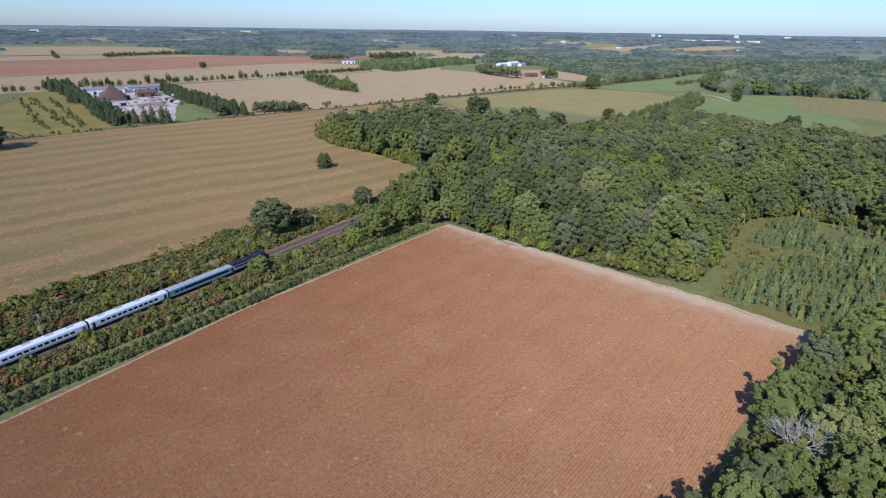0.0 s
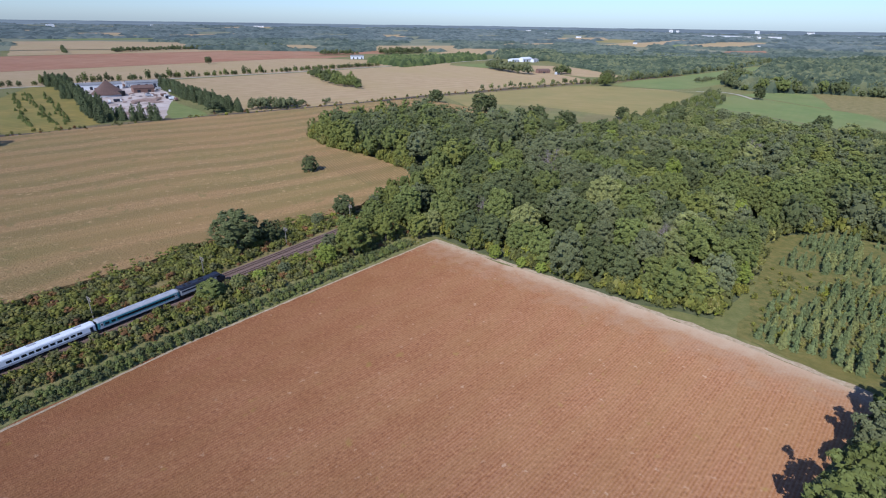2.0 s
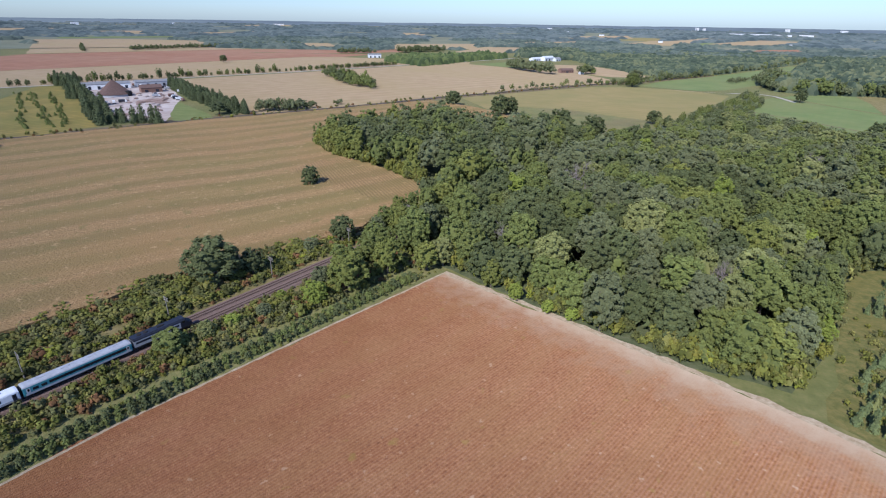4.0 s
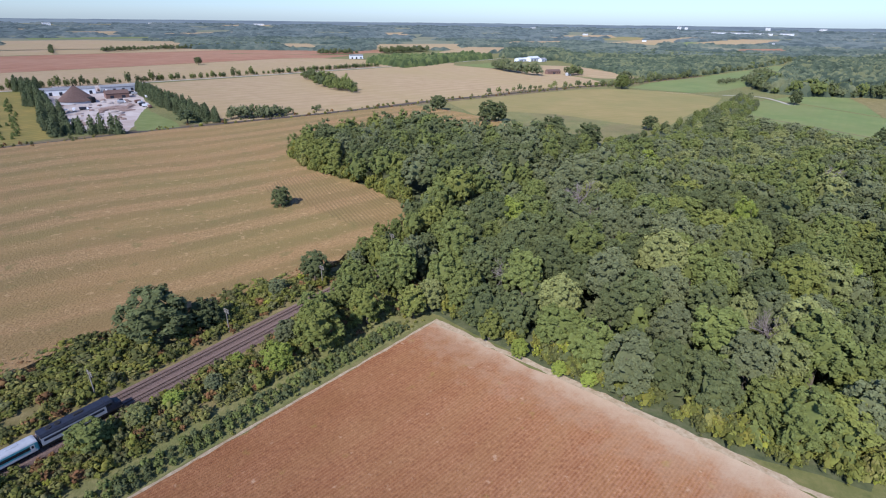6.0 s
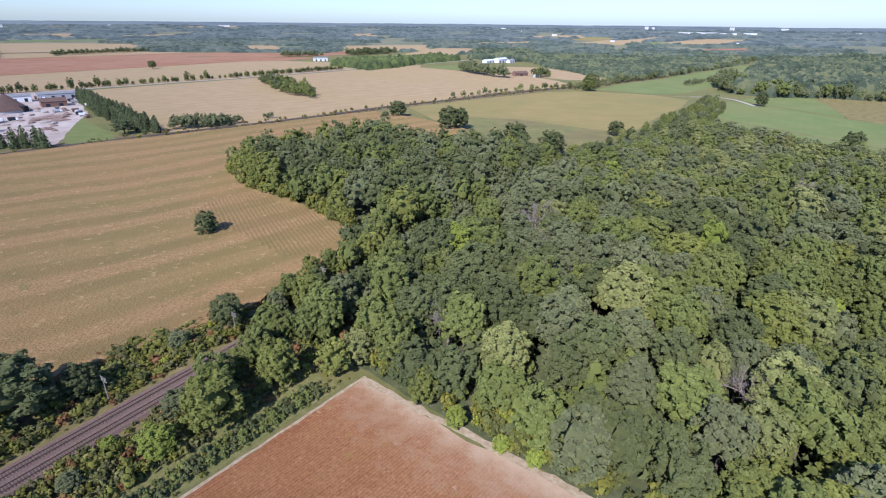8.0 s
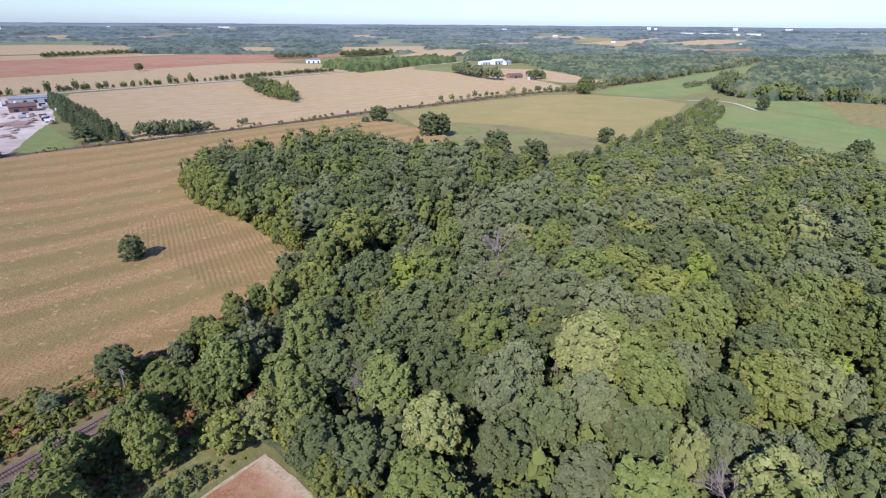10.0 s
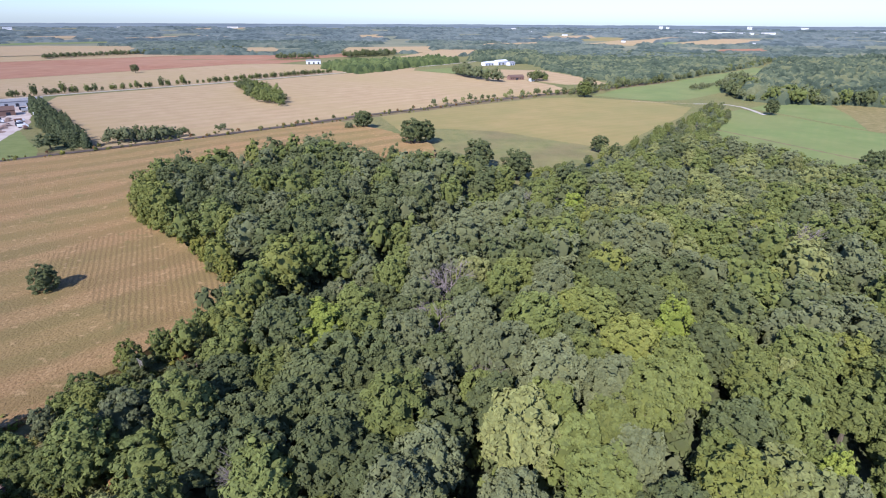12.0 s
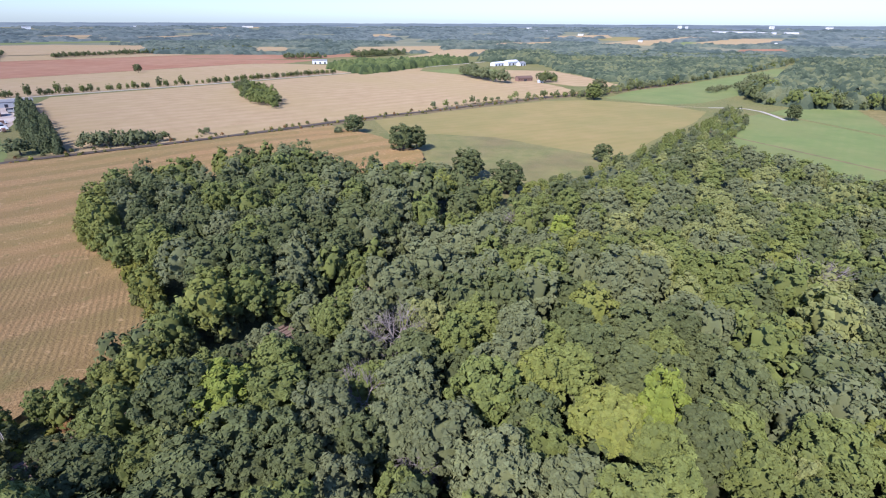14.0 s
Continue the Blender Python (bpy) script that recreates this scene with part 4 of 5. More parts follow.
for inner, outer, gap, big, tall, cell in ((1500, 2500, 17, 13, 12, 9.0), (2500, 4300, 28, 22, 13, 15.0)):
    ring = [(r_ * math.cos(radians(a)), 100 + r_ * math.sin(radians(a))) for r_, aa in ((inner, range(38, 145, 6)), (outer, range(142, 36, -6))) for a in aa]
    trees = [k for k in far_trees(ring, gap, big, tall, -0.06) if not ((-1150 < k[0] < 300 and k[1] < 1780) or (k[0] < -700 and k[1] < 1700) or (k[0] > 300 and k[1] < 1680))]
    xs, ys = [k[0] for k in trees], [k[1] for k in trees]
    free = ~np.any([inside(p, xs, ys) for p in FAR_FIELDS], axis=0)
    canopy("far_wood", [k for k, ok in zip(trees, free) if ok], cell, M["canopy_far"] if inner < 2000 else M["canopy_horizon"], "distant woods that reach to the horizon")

# ---- the railway corridor ----
BUSH_RNG = np.random.default_rng(71)
BUSH = [crown_arrays(BUSH_RNG, 3.6, 2.1 * (0.85 + 0.3 * BUSH_RNG.random()), 5, 8, 44, 0.75, -0.05) for _ in range(8)]
BUSH_COLOURS = ["dark", "mid", "grey", "light", "bright", "yellow", "rust"]
BUSH_MATS = [M["b_" + c] for c in BUSH_COLOURS]


def soy_edge_off(s):
    """How far to the right of the railway the bean field begins, at s metres along."""
    return 33.0 + 0.055 * s if s < 0 else 33.0 + 0.095 * s


def corn_edge_off(s):
    return -34.0 if s < -5 else -34.0 + 0.26 * (s + 5)


def bushes(name, label, s0, s1, lo, hi, gap, chance, scale, seed, zs=1.0):
    r = np.random.default_rng(seed)
    items = []
    area = [rail_point(s0, lo(s0)), rail_point((s0 + s1) / 2, lo((s0 + s1) / 2)), rail_point(s1, lo(s1)), rail_point(s1, hi(s1)), rail_point((s0 + s1) / 2, hi((s0 + s1) / 2)), rail_point(s0, hi(s0))]
    for x, y in scatter(area, gap, r):
        tone = noise.noise(Vector((x * 0.07, y * 0.07, seed)))
        if tone < -0.5:
            continue
        p = np.array(chance) * (1 + np.array([0.6, 0.6, -0.3, -0.3, 0.3, -0.8, -1.0]) * 1.6 * tone)
        p = np.clip(p, 0.004, None)
        c = int(r.choice(7, p=p / p.sum()))
        if any(math.hypot(x - k[0], y - k[1]) < 2.5 * k[3] for k in CHOSEN):
            continue
        items.append((BUSH[int(r.integers(8))], x, y, scale * (0.55 + 0.75 * r.random()) * (1 + 0.5 * tone), r.random() * 6.28, zs * (0.8 + 0.5 * r.random()), c))
    thicket(name, items, BUSH_MATS, label, "shrubs")


bushes("hedge", "dense green and russet shrubs between the railway and the corn", -175, 100, lambda s: corn_edge_off(s) - 6, lambda s: -8.0, 1.65, (0.18, 0.32, 0.18, 0.13, 0.09, 0.02, 0.08), 0.78, 81, 0.75)
bushes("hedge", "low mixed shrubs and weeds beside the railway", -175, 70, lambda s: 5.6, lambda s: soy_edge_off(s) - 11.2, 1.5, (0.07, 0.24, 0.24, 0.22, 0.10, 0.03, 0.10), 0.60, 82, 0.98)
bushes("weeds", "low russet and olive weeds along the track bank", -175, 80, lambda s: 5.2, lambda s: 11.0, 2.0, (0.04, 0.14, 0.24, 0.22, 0.08, 0.03, 0.25), 0.40, 83, 0.8)
bushes("weeds", "low russet and olive weeds along the track bank", -175, 90, lambda s: -10.0, lambda s: -6.2, 2.1, (0.05, 0.15, 0.2, 0.2, 0.08, 0.06, 0.26), 0.42, 84, 0.8)
bushes("hedge", "green shrubs along the bean field's edge", -175, 50, lambda s: soy_edge_off(s) - 7.6, lambda s: soy_edge_off(s) - 1.4, 2.2, (0.08, 0.36, 0.12, 0.22, 0.22, 0.0, 0.0), 0.26, 85)
sheet("verge_1", [rail_point(s, -33.0 if s < 0 else corn_edge_off(s)) for s in (-330, -200, -100, 0, 60, 110)] + [rail_point(s, -5) for s in (110, 0, -330)], 0.02, M["rough"], "weedy ground beside the railway", "verge", seed=90)
sheet("verge_2", [rail_point(s, 5) for s in (-330, -100, 70)] + [rail_point(s, soy_edge_off(s) - 12.5) for s in (70, 0, -100, -200, -330)], 0.02, M["rough"], "weedy ground beside the railway", "verge", seed=91)
sheet("path_3", [rail_point(s, soy_edge_off(s) - 12.5) for s in (-330, -200, -100, 0, 45)] + [rail_point(s, soy_edge_off(s) - 0.4) for s in (45, 0, -100, -200, -330)], 0.05, M["path"], "mown green grass path beside the hedge", "path", seed=92)

PLANTED = TreeKind("planted_shrub", {"mid": "rounded green shrub in a planted row", "dark": "rounded dark green shrub in a planted row"}, ["mid", "dark"], 3, 2.4, 1.3, 5, 12, 60, 0.45, 14, low=-0.05, category="shrub", least=-0.6)
pr = np.random.default_rng(15)
for row in (-2.2, -4.3, -6.4):
    s = -175.0
    while s < 42:
        x, y = rail_point(s, soy_edge_off(s) + row)
        PLANTED.put(x, y, 0.6 + 0.35 * pr.random(), pr.random() * 6.28, "mid" if pr.random() < 0.6 else "dark", int(pr.integers(3)), 0.9 + 0.3 * pr.random(), group="planted row along the bean field")
        s += 2.3 + 0.8 * pr.random()


def along(bm, s0, s1, profile):
    """A bar of that cross-section (off, z) laid along the railway."""
    a = [bm.verts.new((*rail_point(s0, o), z)) for o, z in profile]
    b = [bm.verts.new((*rail_point(s1, o), z)) for o, z in profile]
    k = len(profile)
    for i in range(k):
        j = (i + 1) % k
        bm.faces.new((a[i], a[j], b[j], b[i]))
    bm.faces.new(a)
    bm.faces.new(b[::-1])
    bmesh.ops.recalc_face_normals(bm, faces=bm.faces[:])


def build_railway():
    top = thing("railway", pose(0, 0, 0), "double railway track on dark brown ballast", "railway", kind="structure")
    bm = bmesh.new()
    along(bm, -420, 300, [(-5.2, 0.0), (-4.2, 0.5), (-0.9, 0.5), (0, 0.36), (0.9, 0.5), (4.2, 0.5), (5.2, 0.0)])
    part("ballast_bed", bm, M["ballast"], top)
    for centre in (-2.1, 2.1):
        for side in (-0.75, 0.75):
            bm = bmesh.new()
            o = centre + side
            along(bm, -420, 300, [(o - 0.08, 0.56), (o - 0.08, 0.60), (o - 0.035, 0.62), (o - 0.035, 0.74), (o + 0.035, 0.74), (o + 0.035, 0.62), (o + 0.08, 0.60), (o + 0.08, 0.56)])
            part("rail", bm, M["rail"], top, "rusty steel rail with a bright head")
    vs, fs = [], []
    base = 0
    for centre in (-2.1, 2.1):
        s = -300.0
        while s < 130:
            c = []
            for ds, do in ((-0.12, -1.3), (0.12, -1.3), (0.12, 1.3), (-0.12, 1.3)):
                c.append(rail_point(s + ds, centre + do))
            vs += [(x, y, 0.44) for x, y in c] + [(x, y, 0.56) for x, y in c]
            fs += [[base + 4, base + 5, base + 6, base + 7]] + [[base + i, base + (i + 1) % 4, base + 4 + (i + 1) % 4, base + 4 + i] for i in range(4)]
            base += 8
            s += 0.61
    tagged(link_mesh("sleepers", mesh_np("sleepers", vs, fs, [M["sleeper"]]), top), kind="stuff")


build_railway()


# ---- the train ----
def loft(bm, stations):
    """Skin a row of equal outlines into a closed body."""
    rows = [[bm.verts.new(p) for p in st] for st in stations]
    k = len(rows[0])
    for a, b in zip(rows, rows[1:]):
        for i in range(k):
            j = (i + 1) % k
            bm.faces.new((a[i], a[j], b[j], b[i]))
    bm.faces.new(rows[0][::-1])
    bm.faces.new(rows[-1])
    bmesh.ops.recalc_face_normals(bm, faces=bm.faces[:])


def car_outline(x, w, z0, z1, zr, lean=0.0):
    pts = [(-w * 0.94, z0), (w * 0.94, z0), (w, z0 + 0.35), (w, z1)]
    for i in range(1, 8):
        a = math.pi * i / 8
        pts.append((w * math.cos(a) * 0.985, z1 + (zr - z1) * math.sin(a) ** 0.8))
    pts += [(-w, z1), (-w, z0 + 0.35)]
    return [(x, y, z) for y, z in pts]


def bogie(parent, x):
    bm = bmesh.new()
    for y in (-1.05, 1.05):
        box(bm, x - 1.7, x + 1.7, y - 0.12, y + 0.12, 0.35, 0.75, 0.05)
    box(bm, x - 0.35, x + 0.35, -1.05, 1.05, 0.45, 0.85, 0.05)
    b = part("bogie", bm, M["black"], parent)
    for dx in (-1.25, 1.25):
        for y in (-0.75, 0.75):
            bm = bmesh.new()
            bmesh.ops.create_cone(bm, cap_ends=True, segments=18, radius1=0.46, radius2=0.46, depth=0.13, matrix=Matrix.Translation((x + dx, y, 0.46)) @ Matrix.Rotation(math.pi / 2, 4, "X"))
            part("wheel", bm, M["rail"], b)


def build_car(m, livery, label):
    L, w = 25.3, 1.55
    car = thing("railway_coach", m, label, "train car", "coaches of the train")
    body_mat, roof_mat, low_mat = (M["silver"], M["silver"], M["cargrey"]) if livery == "silver" else (M["teal"], M["cargrey"], M["cargrey"])
    bm = bmesh.new()
    loft(bm, [car_outline(-L / 2, w * 0.97, 1.0, 3.15, 3.2), car_outline(-L / 2 + 0.25, w, 1.0, 3.2, 3.25), car_outline(L / 2 - 0.25, w, 1.0, 3.2, 3.25), car_outline(L / 2, w * 0.97, 1.0, 3.15, 3.2)])
    part("body", bm, body_mat, car)
    bm = bmesh.new()
    rings = []
    for x, dz in ((-L / 2 + 0.05, -0.12), (-L / 2 + 0.5, 0), (L / 2 - 0.5, 0), (L / 2 - 0.05, -0.12)):
        ring = [(x, w * math.cos(math.pi * i / 10) * 0.99, 3.12 + (0.75 + dz) * math.sin(math.pi * i / 10) ** 0.75) for i in range(11)]
        rings.append(ring)
    loft(bm, rings)
    roof = part("roof", bm, roof_mat, car, "pale ribbed metal roof", smooth=False)
    for x in (-8.5, -3.0, 3.0, 8.5):
        bm = bmesh.new()
        box(bm, x - 1.1, x + 1.1, -0.45, 0.45, 3.8, 3.96, 0.05)
        part("roof_vent", bm, M["cargrey"], roof)
    for y in (-1, 1):
        bm = bmesh.new()
        box(bm, -L / 2 + 0.4, L / 2 - 0.4, y * w - 0.015, y * w + 0.015, 1.1, 1.62, 0.0)
        part("lower_panel", bm, low_mat, car)
        if livery == "silver":
            for i in range(11):
                x = -8.9 + i * 1.72
                bm = bmesh.new()
                box(bm, x - 0.62, x + 0.62, y * w - 0.03, y * w + 0.03, 2.0, 2.72, 0.02)
                part("window", bm, M["glass"], car)
        else:
            bm = bmesh.new()
            box(bm, -L / 2 + 5.5, L / 2 - 1.2, y * w - 0.028, y * w + 0.028, 2.05, 2.78, 0.02)
            part("window_band", bm, M["glass"], car)
            for x in (-L / 2 + 2.6, -L / 2 + 4.4):
                bm = bmesh.new()
                box(bm, x - 0.6, x + 0.6, y * w - 0.03, y * w + 0.03, 2.0, 2.7, 0.02)
                part("window", bm, M["glass"], car)
        for x in (-L / 2 + 1.1, L / 2 - 1.1):
            bm = bmesh.new()
            box(bm, x - 0.42, x + 0.42, y * w - 0.035, y * w + 0.035, 1.1, 2.95, 0.02)
            d = part("door", bm, M["dark_paint"] if livery == "silver" else M["cargrey"], car)
            bm = bmesh.new()
            box(bm, x - 0.2, x + 0.2, y * w - 0.045, y * w + 0.045, 2.1, 2.75, 0.01)
            part("door_window", bm, M["glass"], d)
    bm = bmesh.new()
    box(bm, -6.5, 6.5, -1.1, 1.1, 0.55, 1.02, 0.08)
    part("underframe_equipment", bm, M["black"], car)
    for x in (-9.0, 9.0):
        bogie(car, x)
    for x in (-L / 2, L / 2):
        bm = bmesh.new()
        box(bm, x - 0.3, x + 0.3, -0.9, 0.9, 1.1, 3.3, 0.05)
        part("gangway", bm, M["black"], car)


def build_loco(m):
    L, w = 17.0, 1.52
    loco = thing("diesel_locomotive", m, "diesel locomotive with dark roof and grey sides on the track", "locomotive")
    bm = bmesh.new()
    box(bm, -L / 2, L / 2, -w, w, 1.0, 1.45, 0.06)
    frame_part = part("underframe", bm, M["black"], loco)
    bm = bmesh.new()
    box(bm, -2.6, 2.6, -1.2, 1.2, 0.35, 1.02, 0.2)
    part("fuel_tank", bm, M["black"], frame_part)
    bm = bmesh.new()
    rings = []
    for x in (-L / 2 + 0.15, 4.9):
        rings.append([(x, -w, 1.45), (x, w, 1.45), (x, w, 3.5), (x, w * 0.75, 4.05), (x, -w * 0.75, 4.05), (x, -w, 3.5)])
    loft(bm, rings)
    part("hood", bm, M["cargrey"], loco, "light grey engine hood")
    bm = bmesh.new()
    rings = []
    for x in (-L / 2 + 0.13, 4.92):
        rings.append([(x, w * 1.01, 3.3), (x, w * 1.012, 3.52), (x, w * 0.76, 4.09), (x, -w * 0.76, 4.09), (x, -w * 1.012, 3.52), (x, -w * 1.01, 3.3)])
    loft(bm, rings)
    roof = part("roof", bm, M["dark_paint"], loco, "dark blue-black roof")
    for x in (-6.2, -4.4):
        bm = bmesh.new()
        bmesh.ops.create_cone(bm, cap_ends=True, segments=20, radius1=0.62, radius2=0.58, depth=0.2, matrix=Matrix.Translation((x, 0, 4.17)))
        part("radiator_fan", bm, M["black"], roof)
    bm = bmesh.new()
    box(bm, -1.2, 0.8, -0.35, 0.35, 4.05, 4.3, 0.06)
    part("exhaust", bm, M["black"], roof)
    bm = bmesh.new()
    rings = [[(4.9, -w, 1.45), (4.9, w, 1.45), (4.9, w, 3.6), (4.9, w * 0.8, 4.2), (4.9, -w * 0.8, 4.2), (4.9, -w, 3.6)],
             [(6.5, -w, 1.45), (6.5, w, 1.45), (6.5, w, 3.5), (6.5, w * 0.8, 4.15), (6.5, -w * 0.8, 4.15), (6.5, -w, 3.5)],
             [(7.1, -w, 1.45), (7.1, w, 1.45), (7.1, w, 2.6), (7.1, w * 0.9, 2.9), (7.1, -w * 0.9, 2.9), (7.1, -w, 2.6)],
             [(8.35, -w * 0.9, 1.45), (8.35, w * 0.9, 1.45), (8.35, w * 0.85, 2.3), (8.35, w * 0.7, 2.55), (8.35, -w * 0.7, 2.55), (8.35, -w * 0.85, 2.3)]]
    loft(bm, rings)
    cab = part("cab", bm, M["dark_paint"], loco, "dark driver's cab with a sloping nose")
    for y in (-0.62, 0.62):
        bm = bmesh.new()
        box(bm, -0.03, 0.03, -0.5, 0.5, -0.42, 0.42, 0.0)
        bmesh.ops.transform(bm, matrix=Matrix.Translation((6.84, y, 3.42)) @ Matrix.Rotation(radians(-28), 4, "Y"), verts=bm.verts[:])
        part("windscreen", bm, M["glass"], cab)
    for y in (-1, 1):
        bm = bmesh.new()
        box(bm, 5.2, 6.2, y * w - 0.03, y * w + 0.03, 2.9, 3.5, 0.02)
        part("side_window", bm, M["glass"], cab)
        bm = bmesh.new()
        box(bm, -L / 2 + 0.6, 4.4, y * w - 0.02, y * w + 0.02, 2.3, 2.9, 0.0)
        part("grille", bm, M["dark_paint"], loco)
    bm = bmesh.new()
    box(bm, 8.3, 8.75, -1.3, 1.3, 0.4, 1.3, 0.1)
    part("pilot", bm, M["black"], loco)
    for x in (-5.4, 5.4):
        bogie(loco, x)


def build_train(head):
    """The train on the left-hand track, its nose head metres along the line."""
    turn = math.degrees(math.atan2(TY, TX))
    s = head - 8.7
    x, y = rail_point(s, TRAIN_OFF)
    build_loco(pose(x, y, 0.74, 0, 0, turn))
    s -= 8.7 + 12.95
    for i in range(4):
        x, y = rail_point(s, TRAIN_OFF)
        if i == 0:
            build_car(pose(x, y, 0.74, 0, 0, turn), "teal", "teal railway coach with a dark window band")
        else:
            build_car(pose(x, y, 0.74, 0, 0, turn), "silver", "silver railway coach with a row of dark windows")
        s -= 25.95


TRAIN_OFF = 2.1
build_train(-28.0)


# ---- poles ----
def build_pole(x, y, height, turn):
    p = thing("telegraph_pole", pose(x, y, 0, 0, 0, turn), "weathered wooden telegraph pole with crossarms beside the railway", "pole", "telegraph poles along the railway")
    bm = bmesh.new()
    limb(bm, (0, 0, -0.3), (0, 0, height), 0.17, 0.11, 10)
    part("post", bm, M["pole"], p)
    for k in range(3):
        bm = bmesh.new()
        box(bm, -1.3, 1.3, -0.18, -0.06, height - 0.4 - 0.55 * k, height - 0.27 - 0.55 * k, 0.015)
        arm = part("crossarm", bm, M["pole"], p)
        for i in (-1.15, -0.75, -0.35, 0.35, 0.75, 1.15):
            bm = bmesh.new()
            bmesh.ops.create_cone(bm, cap_ends=True, segments=8, radius1=0.05, radius2=0.035, depth=0.14, matrix=Matrix.Translation((i, -0.12, height - 0.2 - 0.55 * k)))
            part("insulator", bm, M["deadwood"], arm)


for i in range(-4, 3):
    x, y = rail_point(8 + 38.0 * i, -7.5)
    build_pole(x, y, 8.2, math.degrees(math.atan2(TY, TX)) + 90)


# ---- dead trees ----
def build_dead_tree(x, y, height, seed, label, mat):
    r = np.random.default_rng(seed)
    t = thing("dead_tree", pose(x, y, 0, 0, 0, 0), label, "dead tree")
    bm = bmesh.new()
    limb(bm, (0, 0, -0.3), (0.2, 0.1, height * 0.45), height * 0.022, height * 0.015, 8)
    part("trunk", bm, mat, t)

    def grow(bm, a, d, length, rad, depth):
        b = a + d * length
        limb(bm, a, b, rad, rad * 0.62, 4 if depth > 1 else 3)
        if depth == 0:
            return
        for i in range(4):
            e = (d + Vector(r.normal(0, 0.55, 3)) + Vector((0, 0, 0.12))).normalized()
            grow(bm, a + d * length * (0.45 + 0.45 * r.random()), e, length * (0.62 + 0.2 * r.random()), rad * 0.58, depth - 1)

    for i in range(6):
        a = i * 1.05 + r.random() * 0.6
        bm = bmesh.new()
        d = Vector((math.cos(a), math.sin(a), 0.75 + 0.6 * r.random())).normalized()
        grow(bm, Vector((0.15, 0.08, height * (0.27 + 0.035 * i))), d, height * 0.24, height * 0.0075, 3)
        part("branch", bm, mat, t)


build_dead_tree(77, 88, 19, 201, "bleached grey dead tree with many bare branches", M["deadwood"])
for i, (x, y, h) in enumerate(((65.5, 333, 21), (61, 310, 19), (10, 368, 16), (192.5, 366, 24), (106, 422, 19), (76, 290, 15), (27, 259, 15), (97, 224, 16))):
    build_dead_tree(x, y, 1.2 * h + 2, 210 + i, "grey bare dead tree among the green crowns", M["twigs"])

# ---- the meadow's young trees ----
YOUNG, YOUNG_SHAPES = [], []
yr = np.random.default_rng(91)
for k in range(4):
    v, f = fir_arrays(yr, 4.6, 1.25, 11, 12, 0.8)
    YOUNG_SHAPES.append((v, f))
    YOUNG.append((mesh_np("foliage", v, f, [M["youngfir"]]), mesh_np("foliage", v, f, [M["light"]])))
YTRUNK = trunk_mesh("trunk", yr, 3.0, 0.6, M["bark"])
count = 0
more = []
for x, y in scatter([(104, 170), (128, 203), (152, 243), (186, 258), (209, 235), (232, 195), (225, 166), (150, 149), (130, 148)], 2.9, yr):
    open_ground = noise.noise(Vector((x * 0.045, y * 0.045, 3.3))) - 0.012 * min(30, (x - 97) * 0.74 + (y - 172) * 0.67 - 18 if y > 180 else 30)
    if open_ground < -0.62:
        continue
    k, w, turn, size = int(yr.integers(4)), 0 if yr.random() < 0.8 else 1, yr.random() * 360, 0.75 + 0.6 * yr.random()
    if count >= 296:
        more.append((YOUNG_SHAPES[k], x, y, size, radians(turn), 1.1, w))
        continue
    e = thing("young_tree", pose(x, y, 0, 0, 0, turn), "slender grey-green young planted tree in the meadow", "young tree", "young trees in the meadow")
    e.scale = (size, size, size * (0.9 + 0.4 * yr.random()))
    link_mesh("trunk", YTRUNK, e)
    link_mesh("foliage", YOUNG[k][w], e)
    count += 1
if more:
    thicket("young_trees", more, [M["w_youngfir"], M["w_light"]], "more slender young trees planted across the meadow", "young trees")
print("young", count, len(more))

# ---- undergrowth at the wood's edges ----
def rim_bushes(name, label, line, depth, gap, scale, seed, chance):
    """Shrubs along a line, up to that many metres to its left."""
    r = np.random.default_rng(seed)
    items = []
    for (x0, y0), (x1, y1) in zip(line, line[1:]):
        d = math.hypot(x1 - x0, y1 - y0)
        for i in range(int(d * depth / gap ** 2)):
            s, o = r.random(), r.random() * depth
            shape, k = (BUSH[int(r.integers(8))], 1.0) if scale < 0.6 else (FARTREE[int(r.integers(6))], 0.42)
            items.append((shape, x0 + (x1 - x0) * s - (y1 - y0) / d * o, y0 + (y1 - y0) * s + (x1 - x0) / d * o, scale * k * (0.6 + 0.8 * r.random()), r.random() * 6.28, 1.0 + 0.5 * r.random(), int(r.choice(7, p=chance))))
    thicket(name, items, BUSH_MATS, label, "shrubs")


def understorey(name, label, poly, gap, scale, seed, chance):
    """Saplings and shrubs that fill the gaps under the tall trees."""
    r = np.random.default_rng(seed)
    items = [(FARTREE[int(r.integers(6))], x, y, scale * (0.7 + 0.6 * r.random()), r.random() * 6.28, 0.9 + 0.5 * r.random(), int(r.choice(6, p=chance)))
             for x, y in scatter(poly, gap, r) if abs((x - RAIL_AT[0]) * TY - (y - RAIL_AT[1]) * TX) > 7.5]
    thicket(name, items, CANOPY, label, "shrubs")


